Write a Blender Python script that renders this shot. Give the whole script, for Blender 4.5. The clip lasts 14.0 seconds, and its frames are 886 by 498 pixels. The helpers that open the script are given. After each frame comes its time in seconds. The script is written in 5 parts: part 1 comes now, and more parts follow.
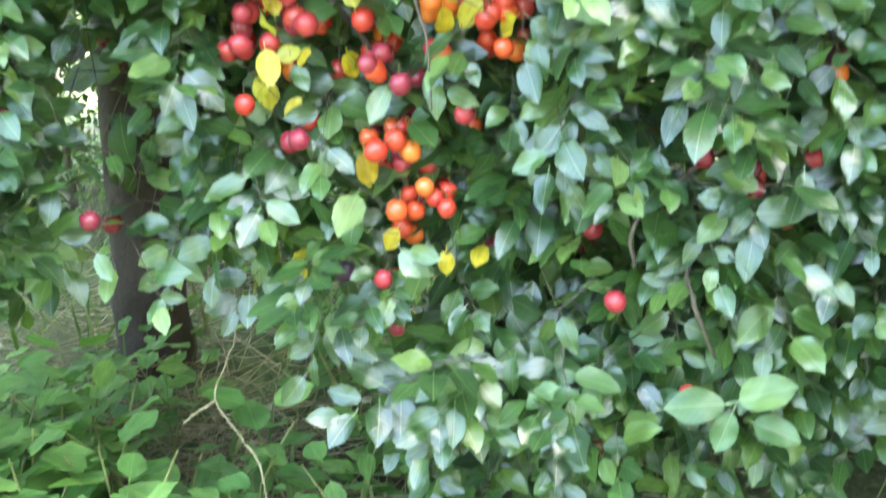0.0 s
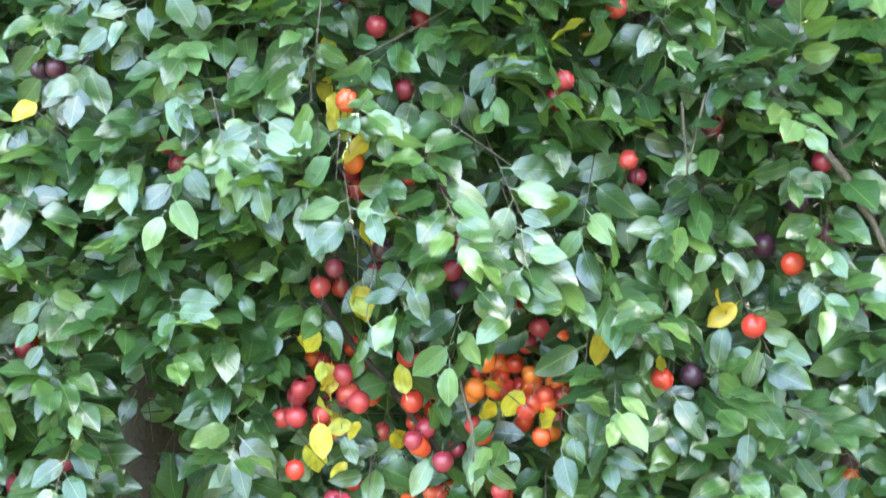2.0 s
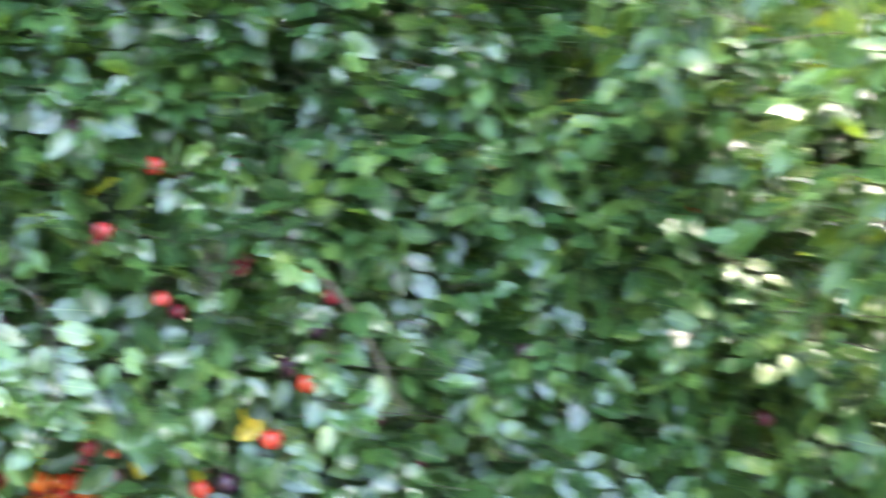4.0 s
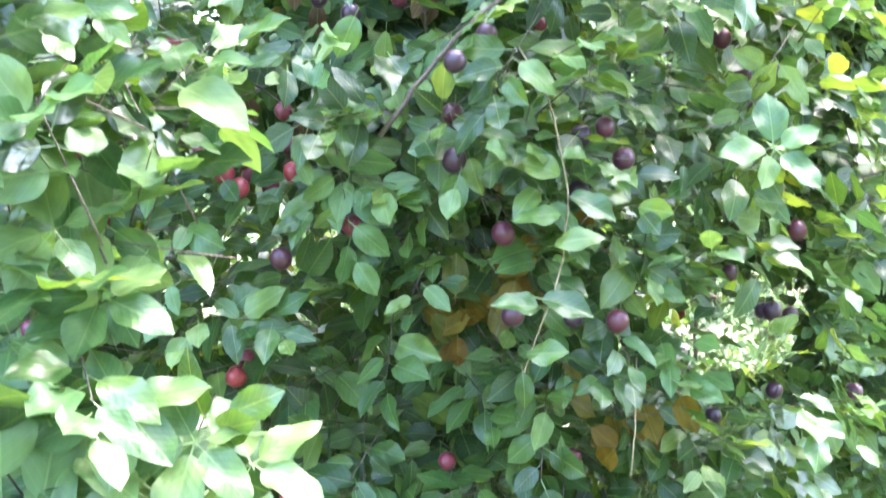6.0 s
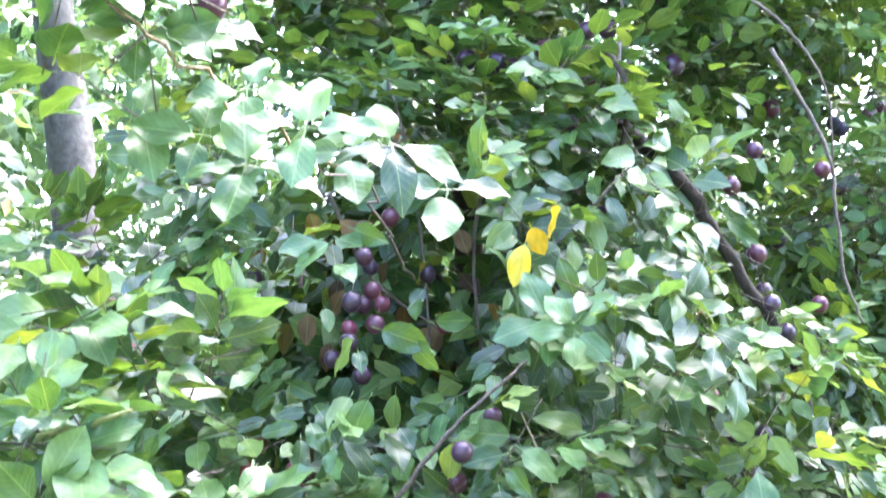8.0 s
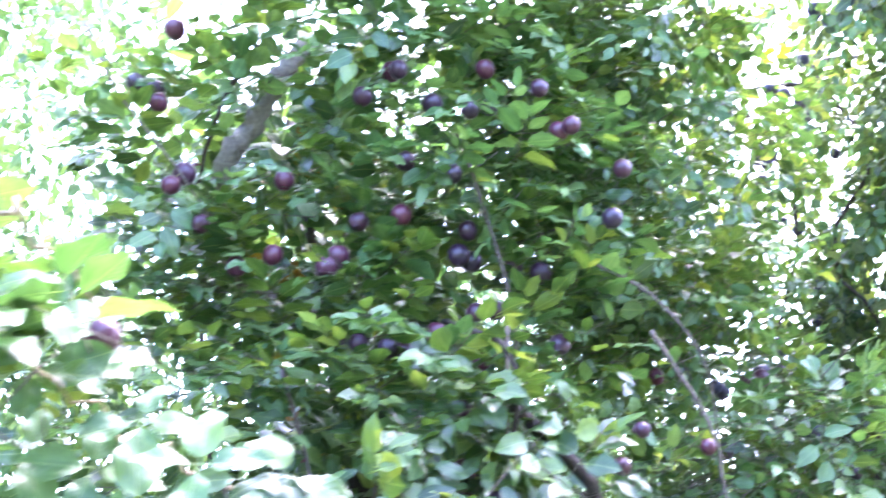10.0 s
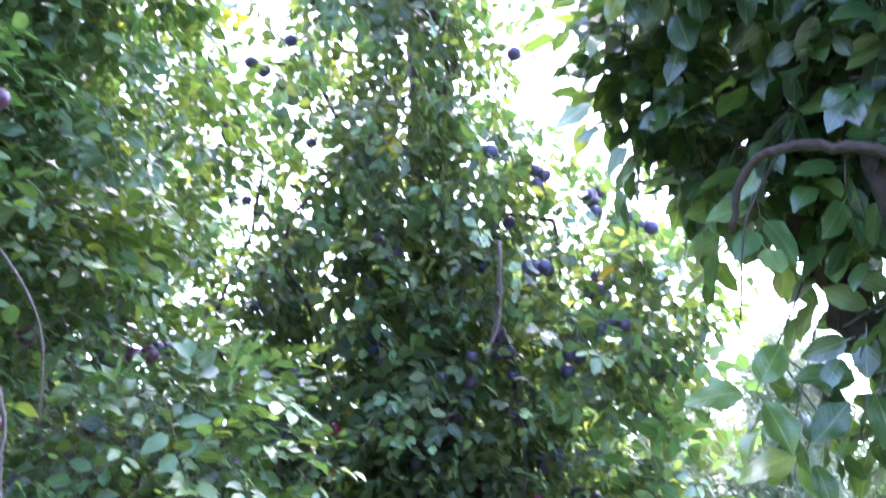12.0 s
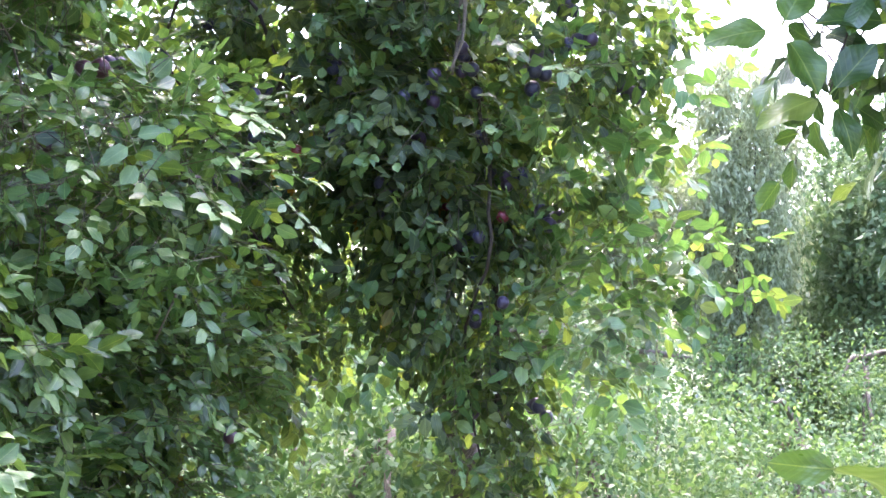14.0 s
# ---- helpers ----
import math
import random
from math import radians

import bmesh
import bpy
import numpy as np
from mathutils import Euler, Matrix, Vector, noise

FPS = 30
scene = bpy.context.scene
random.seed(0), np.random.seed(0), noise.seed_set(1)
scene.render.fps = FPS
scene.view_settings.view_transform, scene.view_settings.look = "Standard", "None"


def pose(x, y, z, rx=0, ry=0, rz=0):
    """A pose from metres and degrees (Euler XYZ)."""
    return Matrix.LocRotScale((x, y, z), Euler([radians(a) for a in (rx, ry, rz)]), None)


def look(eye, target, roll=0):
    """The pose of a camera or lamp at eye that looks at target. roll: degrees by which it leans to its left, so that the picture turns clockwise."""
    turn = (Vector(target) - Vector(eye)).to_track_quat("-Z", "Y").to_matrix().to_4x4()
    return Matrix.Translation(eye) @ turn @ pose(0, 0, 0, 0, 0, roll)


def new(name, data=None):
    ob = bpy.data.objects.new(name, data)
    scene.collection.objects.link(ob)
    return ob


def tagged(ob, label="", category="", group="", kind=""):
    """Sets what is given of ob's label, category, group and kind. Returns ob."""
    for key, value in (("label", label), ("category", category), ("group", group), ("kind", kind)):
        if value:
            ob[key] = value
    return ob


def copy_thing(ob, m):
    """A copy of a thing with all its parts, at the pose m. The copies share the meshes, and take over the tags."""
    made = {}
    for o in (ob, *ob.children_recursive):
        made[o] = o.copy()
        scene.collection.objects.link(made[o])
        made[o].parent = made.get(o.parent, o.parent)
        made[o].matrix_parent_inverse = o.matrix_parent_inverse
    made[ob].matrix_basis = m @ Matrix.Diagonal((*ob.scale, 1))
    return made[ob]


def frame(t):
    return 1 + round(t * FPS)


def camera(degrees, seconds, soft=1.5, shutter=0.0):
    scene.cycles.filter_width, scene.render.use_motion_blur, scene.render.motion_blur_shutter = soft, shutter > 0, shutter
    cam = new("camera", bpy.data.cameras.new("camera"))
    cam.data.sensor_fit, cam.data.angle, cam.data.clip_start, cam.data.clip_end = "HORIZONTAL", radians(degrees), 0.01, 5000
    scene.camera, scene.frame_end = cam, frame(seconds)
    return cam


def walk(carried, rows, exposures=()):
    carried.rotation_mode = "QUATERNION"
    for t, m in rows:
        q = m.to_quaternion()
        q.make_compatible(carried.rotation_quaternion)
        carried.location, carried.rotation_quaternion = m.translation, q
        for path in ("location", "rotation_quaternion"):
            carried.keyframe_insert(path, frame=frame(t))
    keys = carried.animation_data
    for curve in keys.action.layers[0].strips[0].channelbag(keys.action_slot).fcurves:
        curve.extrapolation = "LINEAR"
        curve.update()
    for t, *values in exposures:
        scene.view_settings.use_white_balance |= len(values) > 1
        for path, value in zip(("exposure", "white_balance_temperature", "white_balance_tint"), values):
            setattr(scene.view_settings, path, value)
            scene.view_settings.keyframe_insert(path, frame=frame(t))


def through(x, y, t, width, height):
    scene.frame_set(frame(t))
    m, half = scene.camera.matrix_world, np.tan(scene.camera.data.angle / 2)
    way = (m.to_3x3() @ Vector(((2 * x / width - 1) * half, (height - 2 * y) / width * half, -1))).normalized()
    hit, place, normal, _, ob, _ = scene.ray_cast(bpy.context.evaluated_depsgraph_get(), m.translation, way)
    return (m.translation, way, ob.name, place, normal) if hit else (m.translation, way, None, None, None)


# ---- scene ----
# ---------------------------------------------------------------- camera
cam = camera(42.0, 14.0, soft=1.5, shutter=0.4)
PATH = [
    (0, (-1.258, 0.134, 1.205), (-2.519, 1.576, 0.629), -4.7),
    (0.5, (-1.269, 0.095, 1.337), (-2.5, 1.595, 0.853), -3.2),
    (1, (-1.272, 0.076, 1.412), (-2.512, 1.593, 1.011), -2.2),
    (1.5, (-1.284, 0.064, 1.471), (-2.534, 1.586, 1.122), -1.7),
    (2, (-1.294, 0.053, 1.55), (-2.55, 1.576, 1.228), -1.1),
    (2.5, (-1.302, 0.049, 1.623), (-2.564, 1.573, 1.332), -0.6),
    (3, (-1.316, 0.038, 1.722), (-2.575, 1.571, 1.461), 0.0),
    (3.2, (-1.314, 0.036, 1.76), (-2.577, 1.568, 1.52), 0.2),
    (5.3, (-0.009, 0.01, 1.479), (-0.001, 2.001, 1.286), -1.9),
    (5.5, (-0.013, 0.004, 1.507), (0.001, 1.996, 1.326), -1.5),
    (6, (-0.026, -0.006, 1.559), (0.004, 1.991, 1.45), -0.7),
    (6.5, (-0.031, -0.022, 1.618), (0.001, 1.978, 1.602), 0.0),
    (7, (-0.044, -0.042, 1.689), (0.0, 1.957, 1.746), 0.3),
    (7.5, (-0.049, -0.059, 1.759), (0.0, 1.937, 1.877), 0.7),
    (7.7, (-0.046, -0.072, 1.775), (-0.001, 1.922, 1.928), 0.7),
    (9.8, (-0.099, -0.109, 1.834), (0.095, 1.784, 2.45), -1.9),
    (10, (-0.05, -0.121, 1.855), (0.178, 1.765, 2.481), -2.0),
    (10.5, (0.14, -0.148, 1.9), (0.475, 1.712, 2.553), -1.3),
    (11, (0.266, -0.151, 1.927), (0.793, 1.653, 2.609), 0.3),
    (11.5, (0.36, -0.145, 1.919), (1.094, 1.593, 2.583), 1.7),
    (12, (0.359, -0.066, 1.917), (1.281, 1.615, 2.486), 2.4),
    (12.5, (0.371, -0.048, 1.888), (1.374, 1.633, 2.299), 2.4),
    (13, (0.38, -0.035, 1.865), (1.394, 1.668, 2.135), 2.2),
    (13.5, (0.373, 0.002, 1.844), (1.399, 1.71, 2.025), 1.5),
    (14, (0.372, 0.021, 1.859), (1.418, 1.72, 1.996), 1.2),
]
EXPOSURE = [(0, 4.96, 7000, 3), (1.2, 4.97, 6950, 3), (3.2, 4.87, 7000, 5), (5.3, 4.96, 6150, 10), (6.5, 4.77, 6250, 9), (7.7, 4.6, 6000, 14), (9.8, 4.68, 5500, 28), (11.0, 4.33, 5400, 30), (12.0, 4.1, 5400, 32), (13.0, 3.97, 5850, 28), (14, 4.0, 6100, 26)]
walk(cam, [(t, look(eye, target, roll)) for t, eye, target, roll in PATH], EXPOSURE)

# ---------------------------------------------------------------- light
SUN_AZ, SUN_EL = radians(40), radians(62)     # from north (+y) towards east (+x)
world = bpy.data.worlds.new("world")
scene.world = world
world.use_nodes = True
wn, wl = world.node_tree.nodes, world.node_tree.links
sky = wn.new("ShaderNodeTexSky")
sky.sky_type = "NISHITA"
sky.sun_disc = False
sky.sun_elevation, sky.sun_rotation = SUN_EL, SUN_AZ
sky.air_density, sky.dust_density, sky.ozone_density = 1.0, 4.0, 1.0
wn["Background"].inputs["Strength"].default_value = 0.15
wl.new(sky.outputs["Color"], wn["Background"].inputs["Color"])
sun = new("sun", bpy.data.lights.new("sun", "SUN"))
sun.data.energy, sun.data.angle, sun.data.color = 0.5, radians(8.0), (1.0, 0.95, 0.88)
SUN_DIR = Vector((math.sin(SUN_AZ) * math.cos(SUN_EL), math.cos(SUN_AZ) * math.cos(SUN_EL), math.sin(SUN_EL)))
sun.matrix_world = look(SUN_DIR * 50, (0, 0, 0))


# ---------------------------------------------------------------- materials
def material(name):
    m = bpy.data.materials.new(name)
    m.use_nodes = True
    return m, m.node_tree.nodes, m.node_tree.links, m.node_tree.nodes["Principled BSDF"]


def math_node(n, l, op, a, b=None):
    k = n.new("ShaderNodeMath")
    k.operation = op
    for i, v in enumerate((a, b)):
        if v is None:
            continue
        if isinstance(v, (int, float)):
            k.inputs[i].default_value = v
        else:
            l.new(v, k.inputs[i])
    return k.outputs[0]


def ramp(n, l, fac, stops):
    r = n.new("ShaderNodeValToRGB")
    while len(r.color_ramp.elements) < len(stops):
        r.color_ramp.elements.new(0.5)
    for e, (p, c) in zip(r.color_ramp.elements, stops):
        e.position, e.color = p, (*c, 1)
    l.new(fac, r.inputs[0])
    return r.outputs[0]


def mix(n, l, fac, a, b, kind="MIX"):
    k = n.new("ShaderNodeMixRGB")
    k.blend_type = kind
    for i, v in enumerate((fac, a, b)):
        if isinstance(v, (int, float)):
            k.inputs[i].default_value = v
        elif isinstance(v, tuple):
            k.inputs[i].default_value = (*v, 1)
        else:
            l.new(v, k.inputs[i])
    return k.outputs[0]


def noise_node(n, l, scale, detail=3.0, coords="Object"):
    tc = n.new("ShaderNodeTexCoord")
    k = n.new("ShaderNodeTexNoise")
    k.inputs["Scale"].default_value, k.inputs["Detail"].default_value = scale, detail
    l.new(tc.outputs[coords], k.inputs["Vector"])
    return k.outputs["Fac"]


def leaf_material(name, stops, through, share=0.3, rough=0.3, gloss=0.9, veins=True, coat=0.0):
    """A leaf: random tone per leaf, pale veins, a waxy quilted face and light that shines through."""
    m, n, l, p = material(name)
    geo, info = n.new("ShaderNodeNewGeometry"), n.new("ShaderNodeObjectInfo")
    pick = math_node(n, l, "FRACT", math_node(n, l, "ADD", geo.outputs["Random Per Island"], info.outputs["Random"]))
    colour = ramp(n, l, pick, stops)
    uv = n.new("ShaderNodeUVMap")
    uv.uv_map = "leaf"
    shift = n.new("ShaderNodeCombineXYZ")
    l.new(math_node(n, l, "MULTIPLY", pick, 37.0), shift.inputs[2])
    place = n.new("ShaderNodeVectorMath")
    l.new(uv.outputs[0], place.inputs[0])
    l.new(shift.outputs[0], place.inputs[1])

    def grain(scale, detail):
        k = n.new("ShaderNodeTexNoise")
        k.inputs["Scale"].default_value, k.inputs["Detail"].default_value = scale, detail
        l.new(place.outputs[0], k.inputs["Vector"])
        return k.outputs["Fac"]

    blotch = grain(2.2, 2.0)
    colour = mix(n, l, ramp(n, l, blotch, [(0.35, (0, 0, 0)), (0.75, (0.7, 0.7, 0.7))]), colour, mix(n, l, 1.0, colour, (0.5, 0.55, 0.5), "MULTIPLY"))
    p.inputs["Roughness"].default_value = rough
    if veins:
        sep = n.new("ShaderNodeSeparateXYZ")
        l.new(uv.outputs[0], sep.inputs[0])
        side = math_node(n, l, "ABSOLUTE", sep.outputs[1])
        rib = math_node(n, l, "LESS_THAN", side, 0.04)
        wave = math_node(n, l, "SINE", math_node(n, l, "MULTIPLY", math_node(n, l, "SUBTRACT", sep.outputs[0], math_node(n, l, "MULTIPLY", side, 0.3)), 48.0))
        line = math_node(n, l, "MAXIMUM", math_node(n, l, "MULTIPLY", rib, 0.8), math_node(n, l, "MULTIPLY", math_node(n, l, "GREATER_THAN", wave, 0.9), 0.2))
        colour = mix(n, l, line, colour, mix(n, l, 0.2, colour, (0.4, 0.5, 0.2)))
        speck = grain(16.0, 2.0)
        colour = mix(n, l, ramp(n, l, speck, [(0.7, (0, 0, 0)), (0.78, (0.5, 0.5, 0.5))]), colour, (0.12, 0.09, 0.03))
        bump = n.new("ShaderNodeBump")
        bump.inputs["Strength"].default_value, bump.inputs["Distance"].default_value = 0.35, 0.002
        l.new(math_node(n, l, "ADD", math_node(n, l, "MULTIPLY", wave, 0.09), math_node(n, l, "MULTIPLY", grain(2.5, 2.0), 1.4)), bump.inputs["Height"])
        l.new(bump.outputs[0], p.inputs["Normal"])
        l.new(math_node(n, l, "ADD", math_node(n, l, "MULTIPLY", blotch, 0.24), rough - 0.12), p.inputs["Roughness"])
    l.new(colour, p.inputs["Base Color"])
    p.inputs["Specular IOR Level"].default_value = gloss
    p.inputs["Coat Weight"].default_value = coat
    p.inputs["Coat Roughness"].default_value = 0.32
    if veins:
        l.new(bump.outputs[0], p.inputs["Coat Normal"])
    tr = n.new("ShaderNodeBsdfTranslucent")
    l.new(mix(n, l, 1.0, colour, through, "MULTIPLY"), tr.inputs["Color"])
    both = n.new("ShaderNodeMixShader")
    both.inputs[0].default_value = share
    l.new(p.outputs[0], both.inputs[1])
    l.new(tr.outputs[0], both.inputs[2])
    l.new(both.outputs[0], n["Material Output"].inputs["Surface"])
    return m


def bark_material(name, dark, pale, rough=0.85, scale=30.0):
    m, n, l, p = material(name)
    fine, broad = noise_node(n, l, scale * 3, 6.0), noise_node(n, l, scale * 0.3, 3.0)
    both = math_node(n, l, "ADD", math_node(n, l, "MULTIPLY", fine, 0.6), math_node(n, l, "MULTIPLY", broad, 0.4))
    l.new(ramp(n, l, both, [(0.3, dark), (0.7, pale)]), p.inputs["Base Color"])
    p.inputs["Roughness"].default_value = rough
    bump = n.new("ShaderNodeBump")
    bump.inputs["Strength"].default_value, bump.inputs["Distance"].default_value = 0.8, 0.01
    l.new(both, bump.inputs["Height"])
    l.new(bump.outputs[0], p.inputs["Normal"])
    return m


def fruit_material(name, stops, bloom, rough=0.28, most=0.5):
    """Plum skin: tone by fruit, blotches, and a dull bluish bloom in patches."""
    m, n, l, p = material(name)
    info = n.new("ShaderNodeObjectInfo")
    spot = noise_node(n, l, 30.0, 3.0)
    pick = math_node(n, l, "ADD", math_node(n, l, "MULTIPLY", info.outputs["Random"], 0.75), math_node(n, l, "MULTIPLY", spot, 0.25))
    colour = ramp(n, l, pick, stops)
    dust = ramp(n, l, noise_node(n, l, 70.0, 4.0), [(0.4, (0, 0, 0)), (0.75, (most, most, most))])
    l.new(mix(n, l, dust, colour, bloom), p.inputs["Base Color"])
    l.new(math_node(n, l, "ADD", math_node(n, l, "MULTIPLY", dust, 0.4), rough), p.inputs["Roughness"])
    p.inputs["Subsurface Weight"].default_value = 0.0
    return m


GREENS = [(0.0, (0.016, 0.046, 0.015)), (0.45, (0.031, 0.083, 0.022)), (0.8, (0.057, 0.126, 0.031)), (1.0, (0.115, 0.19, 0.045))]
# Light tone for young leaves, and for sunlight put into the leaf colour.
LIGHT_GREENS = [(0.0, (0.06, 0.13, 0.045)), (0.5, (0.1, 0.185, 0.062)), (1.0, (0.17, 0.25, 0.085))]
M_LEAF = leaf_material("plum_leaf", GREENS, (3.5, 2.75, 0.95), 0.26, 0.33, 0.95, True, 0.22)
# Copy of the plum leaf with little sheen, standing in for shaded foliage.
M_LEAF_DULL = leaf_material("low_sheen_plum_leaf", [(0.0, (0.02, 0.05, 0.016)), (0.45, (0.041, 0.094, 0.025)), (0.8, (0.074, 0.142, 0.036)), (1.0, (0.14, 0.205, 0.05))], (3.5, 2.75, 0.95), 0.26, 0.38, 0.55, True, 0.05)
# Dull olive tone puts the look of backlit leaf undersides into the colour.
M_LEAF_BACKLIT = leaf_material("backlit_plum_leaf", [(0.0, (0.026, 0.05, 0.021)), (0.45, (0.056, 0.085, 0.037)), (0.8, (0.095, 0.13, 0.05)), (1.0, (0.16, 0.19, 0.065))], (2.5, 2.45, 0.85), 0.36, 0.45, 0.45)
M_LEAF_LIGHT = leaf_material("young_sunlit_leaf", LIGHT_GREENS, (1.8, 1.85, 0.85), 0.26, 0.42, 0.5, True, 0.06)
M_LEAF_YELLOW = leaf_material("yellow_leaf", [(0.0, (0.55, 0.36, 0.025)), (0.5, (0.6, 0.47, 0.04)), (1.0, (0.36, 0.4, 0.05))], (1.2, 1.1, 0.5), 0.35, 0.45, 0.6)
M_LEAF_AMBER = leaf_material("amber_leaf", [(0.0, (0.19, 0.1, 0.02)), (0.5, (0.26, 0.18, 0.03)), (1.0, (0.13, 0.15, 0.03))], (1.3, 1.1, 0.4), 0.45, 0.5, 0.5)
M_LEAF_BROWN = leaf_material("brown_leaf", [(0.0, (0.05, 0.028, 0.016)), (0.6, (0.1, 0.06, 0.03)), (1.0, (0.16, 0.1, 0.045))], (1.5, 1.1, 0.6), 0.3, 0.7, 0.3)
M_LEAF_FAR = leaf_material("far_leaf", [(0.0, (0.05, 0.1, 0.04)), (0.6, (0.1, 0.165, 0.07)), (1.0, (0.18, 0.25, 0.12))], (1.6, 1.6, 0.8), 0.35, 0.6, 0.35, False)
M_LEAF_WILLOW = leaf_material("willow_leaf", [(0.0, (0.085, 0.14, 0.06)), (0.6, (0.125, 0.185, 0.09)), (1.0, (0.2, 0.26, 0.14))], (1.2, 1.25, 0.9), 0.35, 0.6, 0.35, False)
# Leaf colour lightened to stand in for haze over distant trees.
M_LEAF_HAZED = leaf_material("hazed_leaf", [(0.0, (0.18, 0.22, 0.12)), (0.6, (0.27, 0.31, 0.18)), (1.0, (0.37, 0.4, 0.25))], (1.2, 1.2, 0.9), 0.35, 0.6, 0.35, False)
M_WEED = leaf_material("weed_leaf", [(0.0, (0.08, 0.19, 0.045)), (0.6, (0.14, 0.28, 0.068)), (1.0, (0.22, 0.37, 0.1))], (1.6, 1.7, 0.8), 0.3, 0.5, 0.6)
M_GRASS = leaf_material("grass_blade", [(0.0, (0.06, 0.12, 0.03)), (0.6, (0.13, 0.2, 0.06)), (1.0, (0.32, 0.28, 0.14))], (1.5, 1.6, 0.8), 0.3, 0.6, 0.5, False)
M_STRAW = bark_material("straw", (0.22, 0.17, 0.09), (0.42, 0.35, 0.22), 0.8, 60)
M_BARK = bark_material("plum_bark", (0.02, 0.012, 0.008), (0.05, 0.034, 0.024))
M_BARK_GREY = bark_material("grey_bark", (0.04, 0.034, 0.028), (0.17, 0.15, 0.125), 0.8, 12.0)
M_BARK_PALE = bark_material("pale_bark", (0.12, 0.1, 0.08), (0.34, 0.3, 0.26))
M_TWIG = bark_material("twig_bark", (0.05, 0.036, 0.026), (0.17, 0.13, 0.1), 0.7, 90)
M_STALK = bark_material("green_stalk", (0.12, 0.16, 0.04), (0.26, 0.24, 0.08), 0.6, 90)
M_TAN = bark_material("tan_bark", (0.16, 0.11, 0.06), (0.38, 0.29, 0.17), 0.75, 90)
M_RED = fruit_material("red_plum", [(0.1, (0.46, 0.045, 0.02)), (0.4, (0.36, 0.02, 0.028)), (0.7, (0.24, 0.013, 0.03)), (1.0, (0.1, 0.011, 0.028))], (0.5, 0.22, 0.27), 0.2, 0.25)
M_ORANGE = fruit_material("orange_plum", [(0.1, (0.72, 0.2, 0.03)), (0.3, (0.62, 0.085, 0.02)), (0.6, (0.5, 0.038, 0.02)), (1.0, (0.4, 0.02, 0.02))], (0.7, 0.4, 0.25), 0.2, 0.08)
M_MAROON = fruit_material("maroon_plum", [(0.1, (0.26, 0.02, 0.025)), (0.5, (0.16, 0.014, 0.03)), (1.0, (0.07, 0.01, 0.028))], (0.32, 0.18, 0.26), 0.25, 0.3)
M_PURPLE = fruit_material("purple_plum", [(0.1, (0.085, 0.01, 0.022)), (0.5, (0.036, 0.01, 0.024)), (1.0, (0.017, 0.009, 0.024))], (0.2, 0.13, 0.22), 0.3, 0.22)
M_BLUE = fruit_material("blue_plum", [(0.1, (0.05, 0.015, 0.04)), (0.5, (0.022, 0.014, 0.045)), (1.0, (0.012, 0.012, 0.035))], (0.17, 0.18, 0.31), 0.36, 0.38)


def soil_material():
    m, n, l, p = material("soil_and_moss")
    broad, fine = noise_node(n, l, 1.2, 4.0), noise_node(n, l, 40.0, 6.0)
    earth = ramp(n, l, fine, [(0.3, (0.04, 0.03, 0.02)), (0.7, (0.12, 0.095, 0.06))])
    moss = ramp(n, l, fine, [(0.3, (0.035, 0.06, 0.018)), (0.7, (0.11, 0.15, 0.05))])
    l.new(mix(n, l, ramp(n, l, broad, [(0.36, (0, 0, 0)), (0.52, (1, 1, 1))]), earth, moss), p.inputs["Base Color"])
    p.inputs["Roughness"].default_value = 0.95
    bump = n.new("ShaderNodeBump")
    bump.inputs["Strength"].default_value, bump.inputs["Distance"].default_value = 0.9, 0.03
    l.new(fine, bump.inputs["Height"])
    l.new(bump.outputs[0], p.inputs["Normal"])
    return m


M_SOIL = soil_material()


# ---------------------------------------------------------------- mesh tools
def unit(v):
    return v / np.maximum(np.linalg.norm(v, axis=-1, keepdims=True), 1e-9)


def mesh_from(name, verts, tris, mats, uv=None, smooth=True, slots=None):
    """One mesh from arrays of corners and triangles."""
    me = bpy.data.meshes.new(name)
    verts, tris = np.asarray(verts, np.float32), np.asarray(tris, np.int32)
    me.vertices.add(len(verts))
    me.vertices.foreach_set("co", verts.ravel())
    me.loops.add(tris.size)
    me.loops.foreach_set("vertex_index", tris.ravel())
    me.polygons.add(len(tris))
    me.polygons.foreach_set("loop_start", np.arange(0, tris.size, 3, dtype=np.int32))
    me.polygons.foreach_set("loop_total", np.full(len(tris), 3, np.int32))
    me.polygons.foreach_set("use_smooth", np.full(len(tris), smooth))
    if slots is not None:
        me.polygons.foreach_set("material_index", np.asarray(slots, np.int32))
    if uv is not None:
        layer = me.uv_layers.new(name="leaf")
        layer.data.foreach_set("uv", np.asarray(uv, np.float32)[tris.ravel()].ravel())
    for mat in mats:
        me.materials.append(mat)
    me.update(calc_edges=True)
    me.validate()
    return me


def under(ob, parent, label="", kind=""):
    """Makes ob a part of parent, with its place given in the world."""
    ob.parent = parent
    up = parent
    base = Matrix.Identity(4)
    while up is not None:
        base = up.matrix_basis if up.parent is None else up.matrix_basis
        if up.parent is None:
            break
        up = up.parent
    ob.matrix_parent_inverse = Matrix.Translation(-base.translation)
    return tagged(ob, label, kind=kind)


def part(name, me, parent, label="", kind=""):
    return under(new(name, me), parent, label, kind)


def thing(name, place, label, category, group=""):
    ob = new(name)
    ob.empty_display_size = 0.1
    ob.matrix_basis = Matrix.Translation(place)
    return tagged(ob, label, category, group)


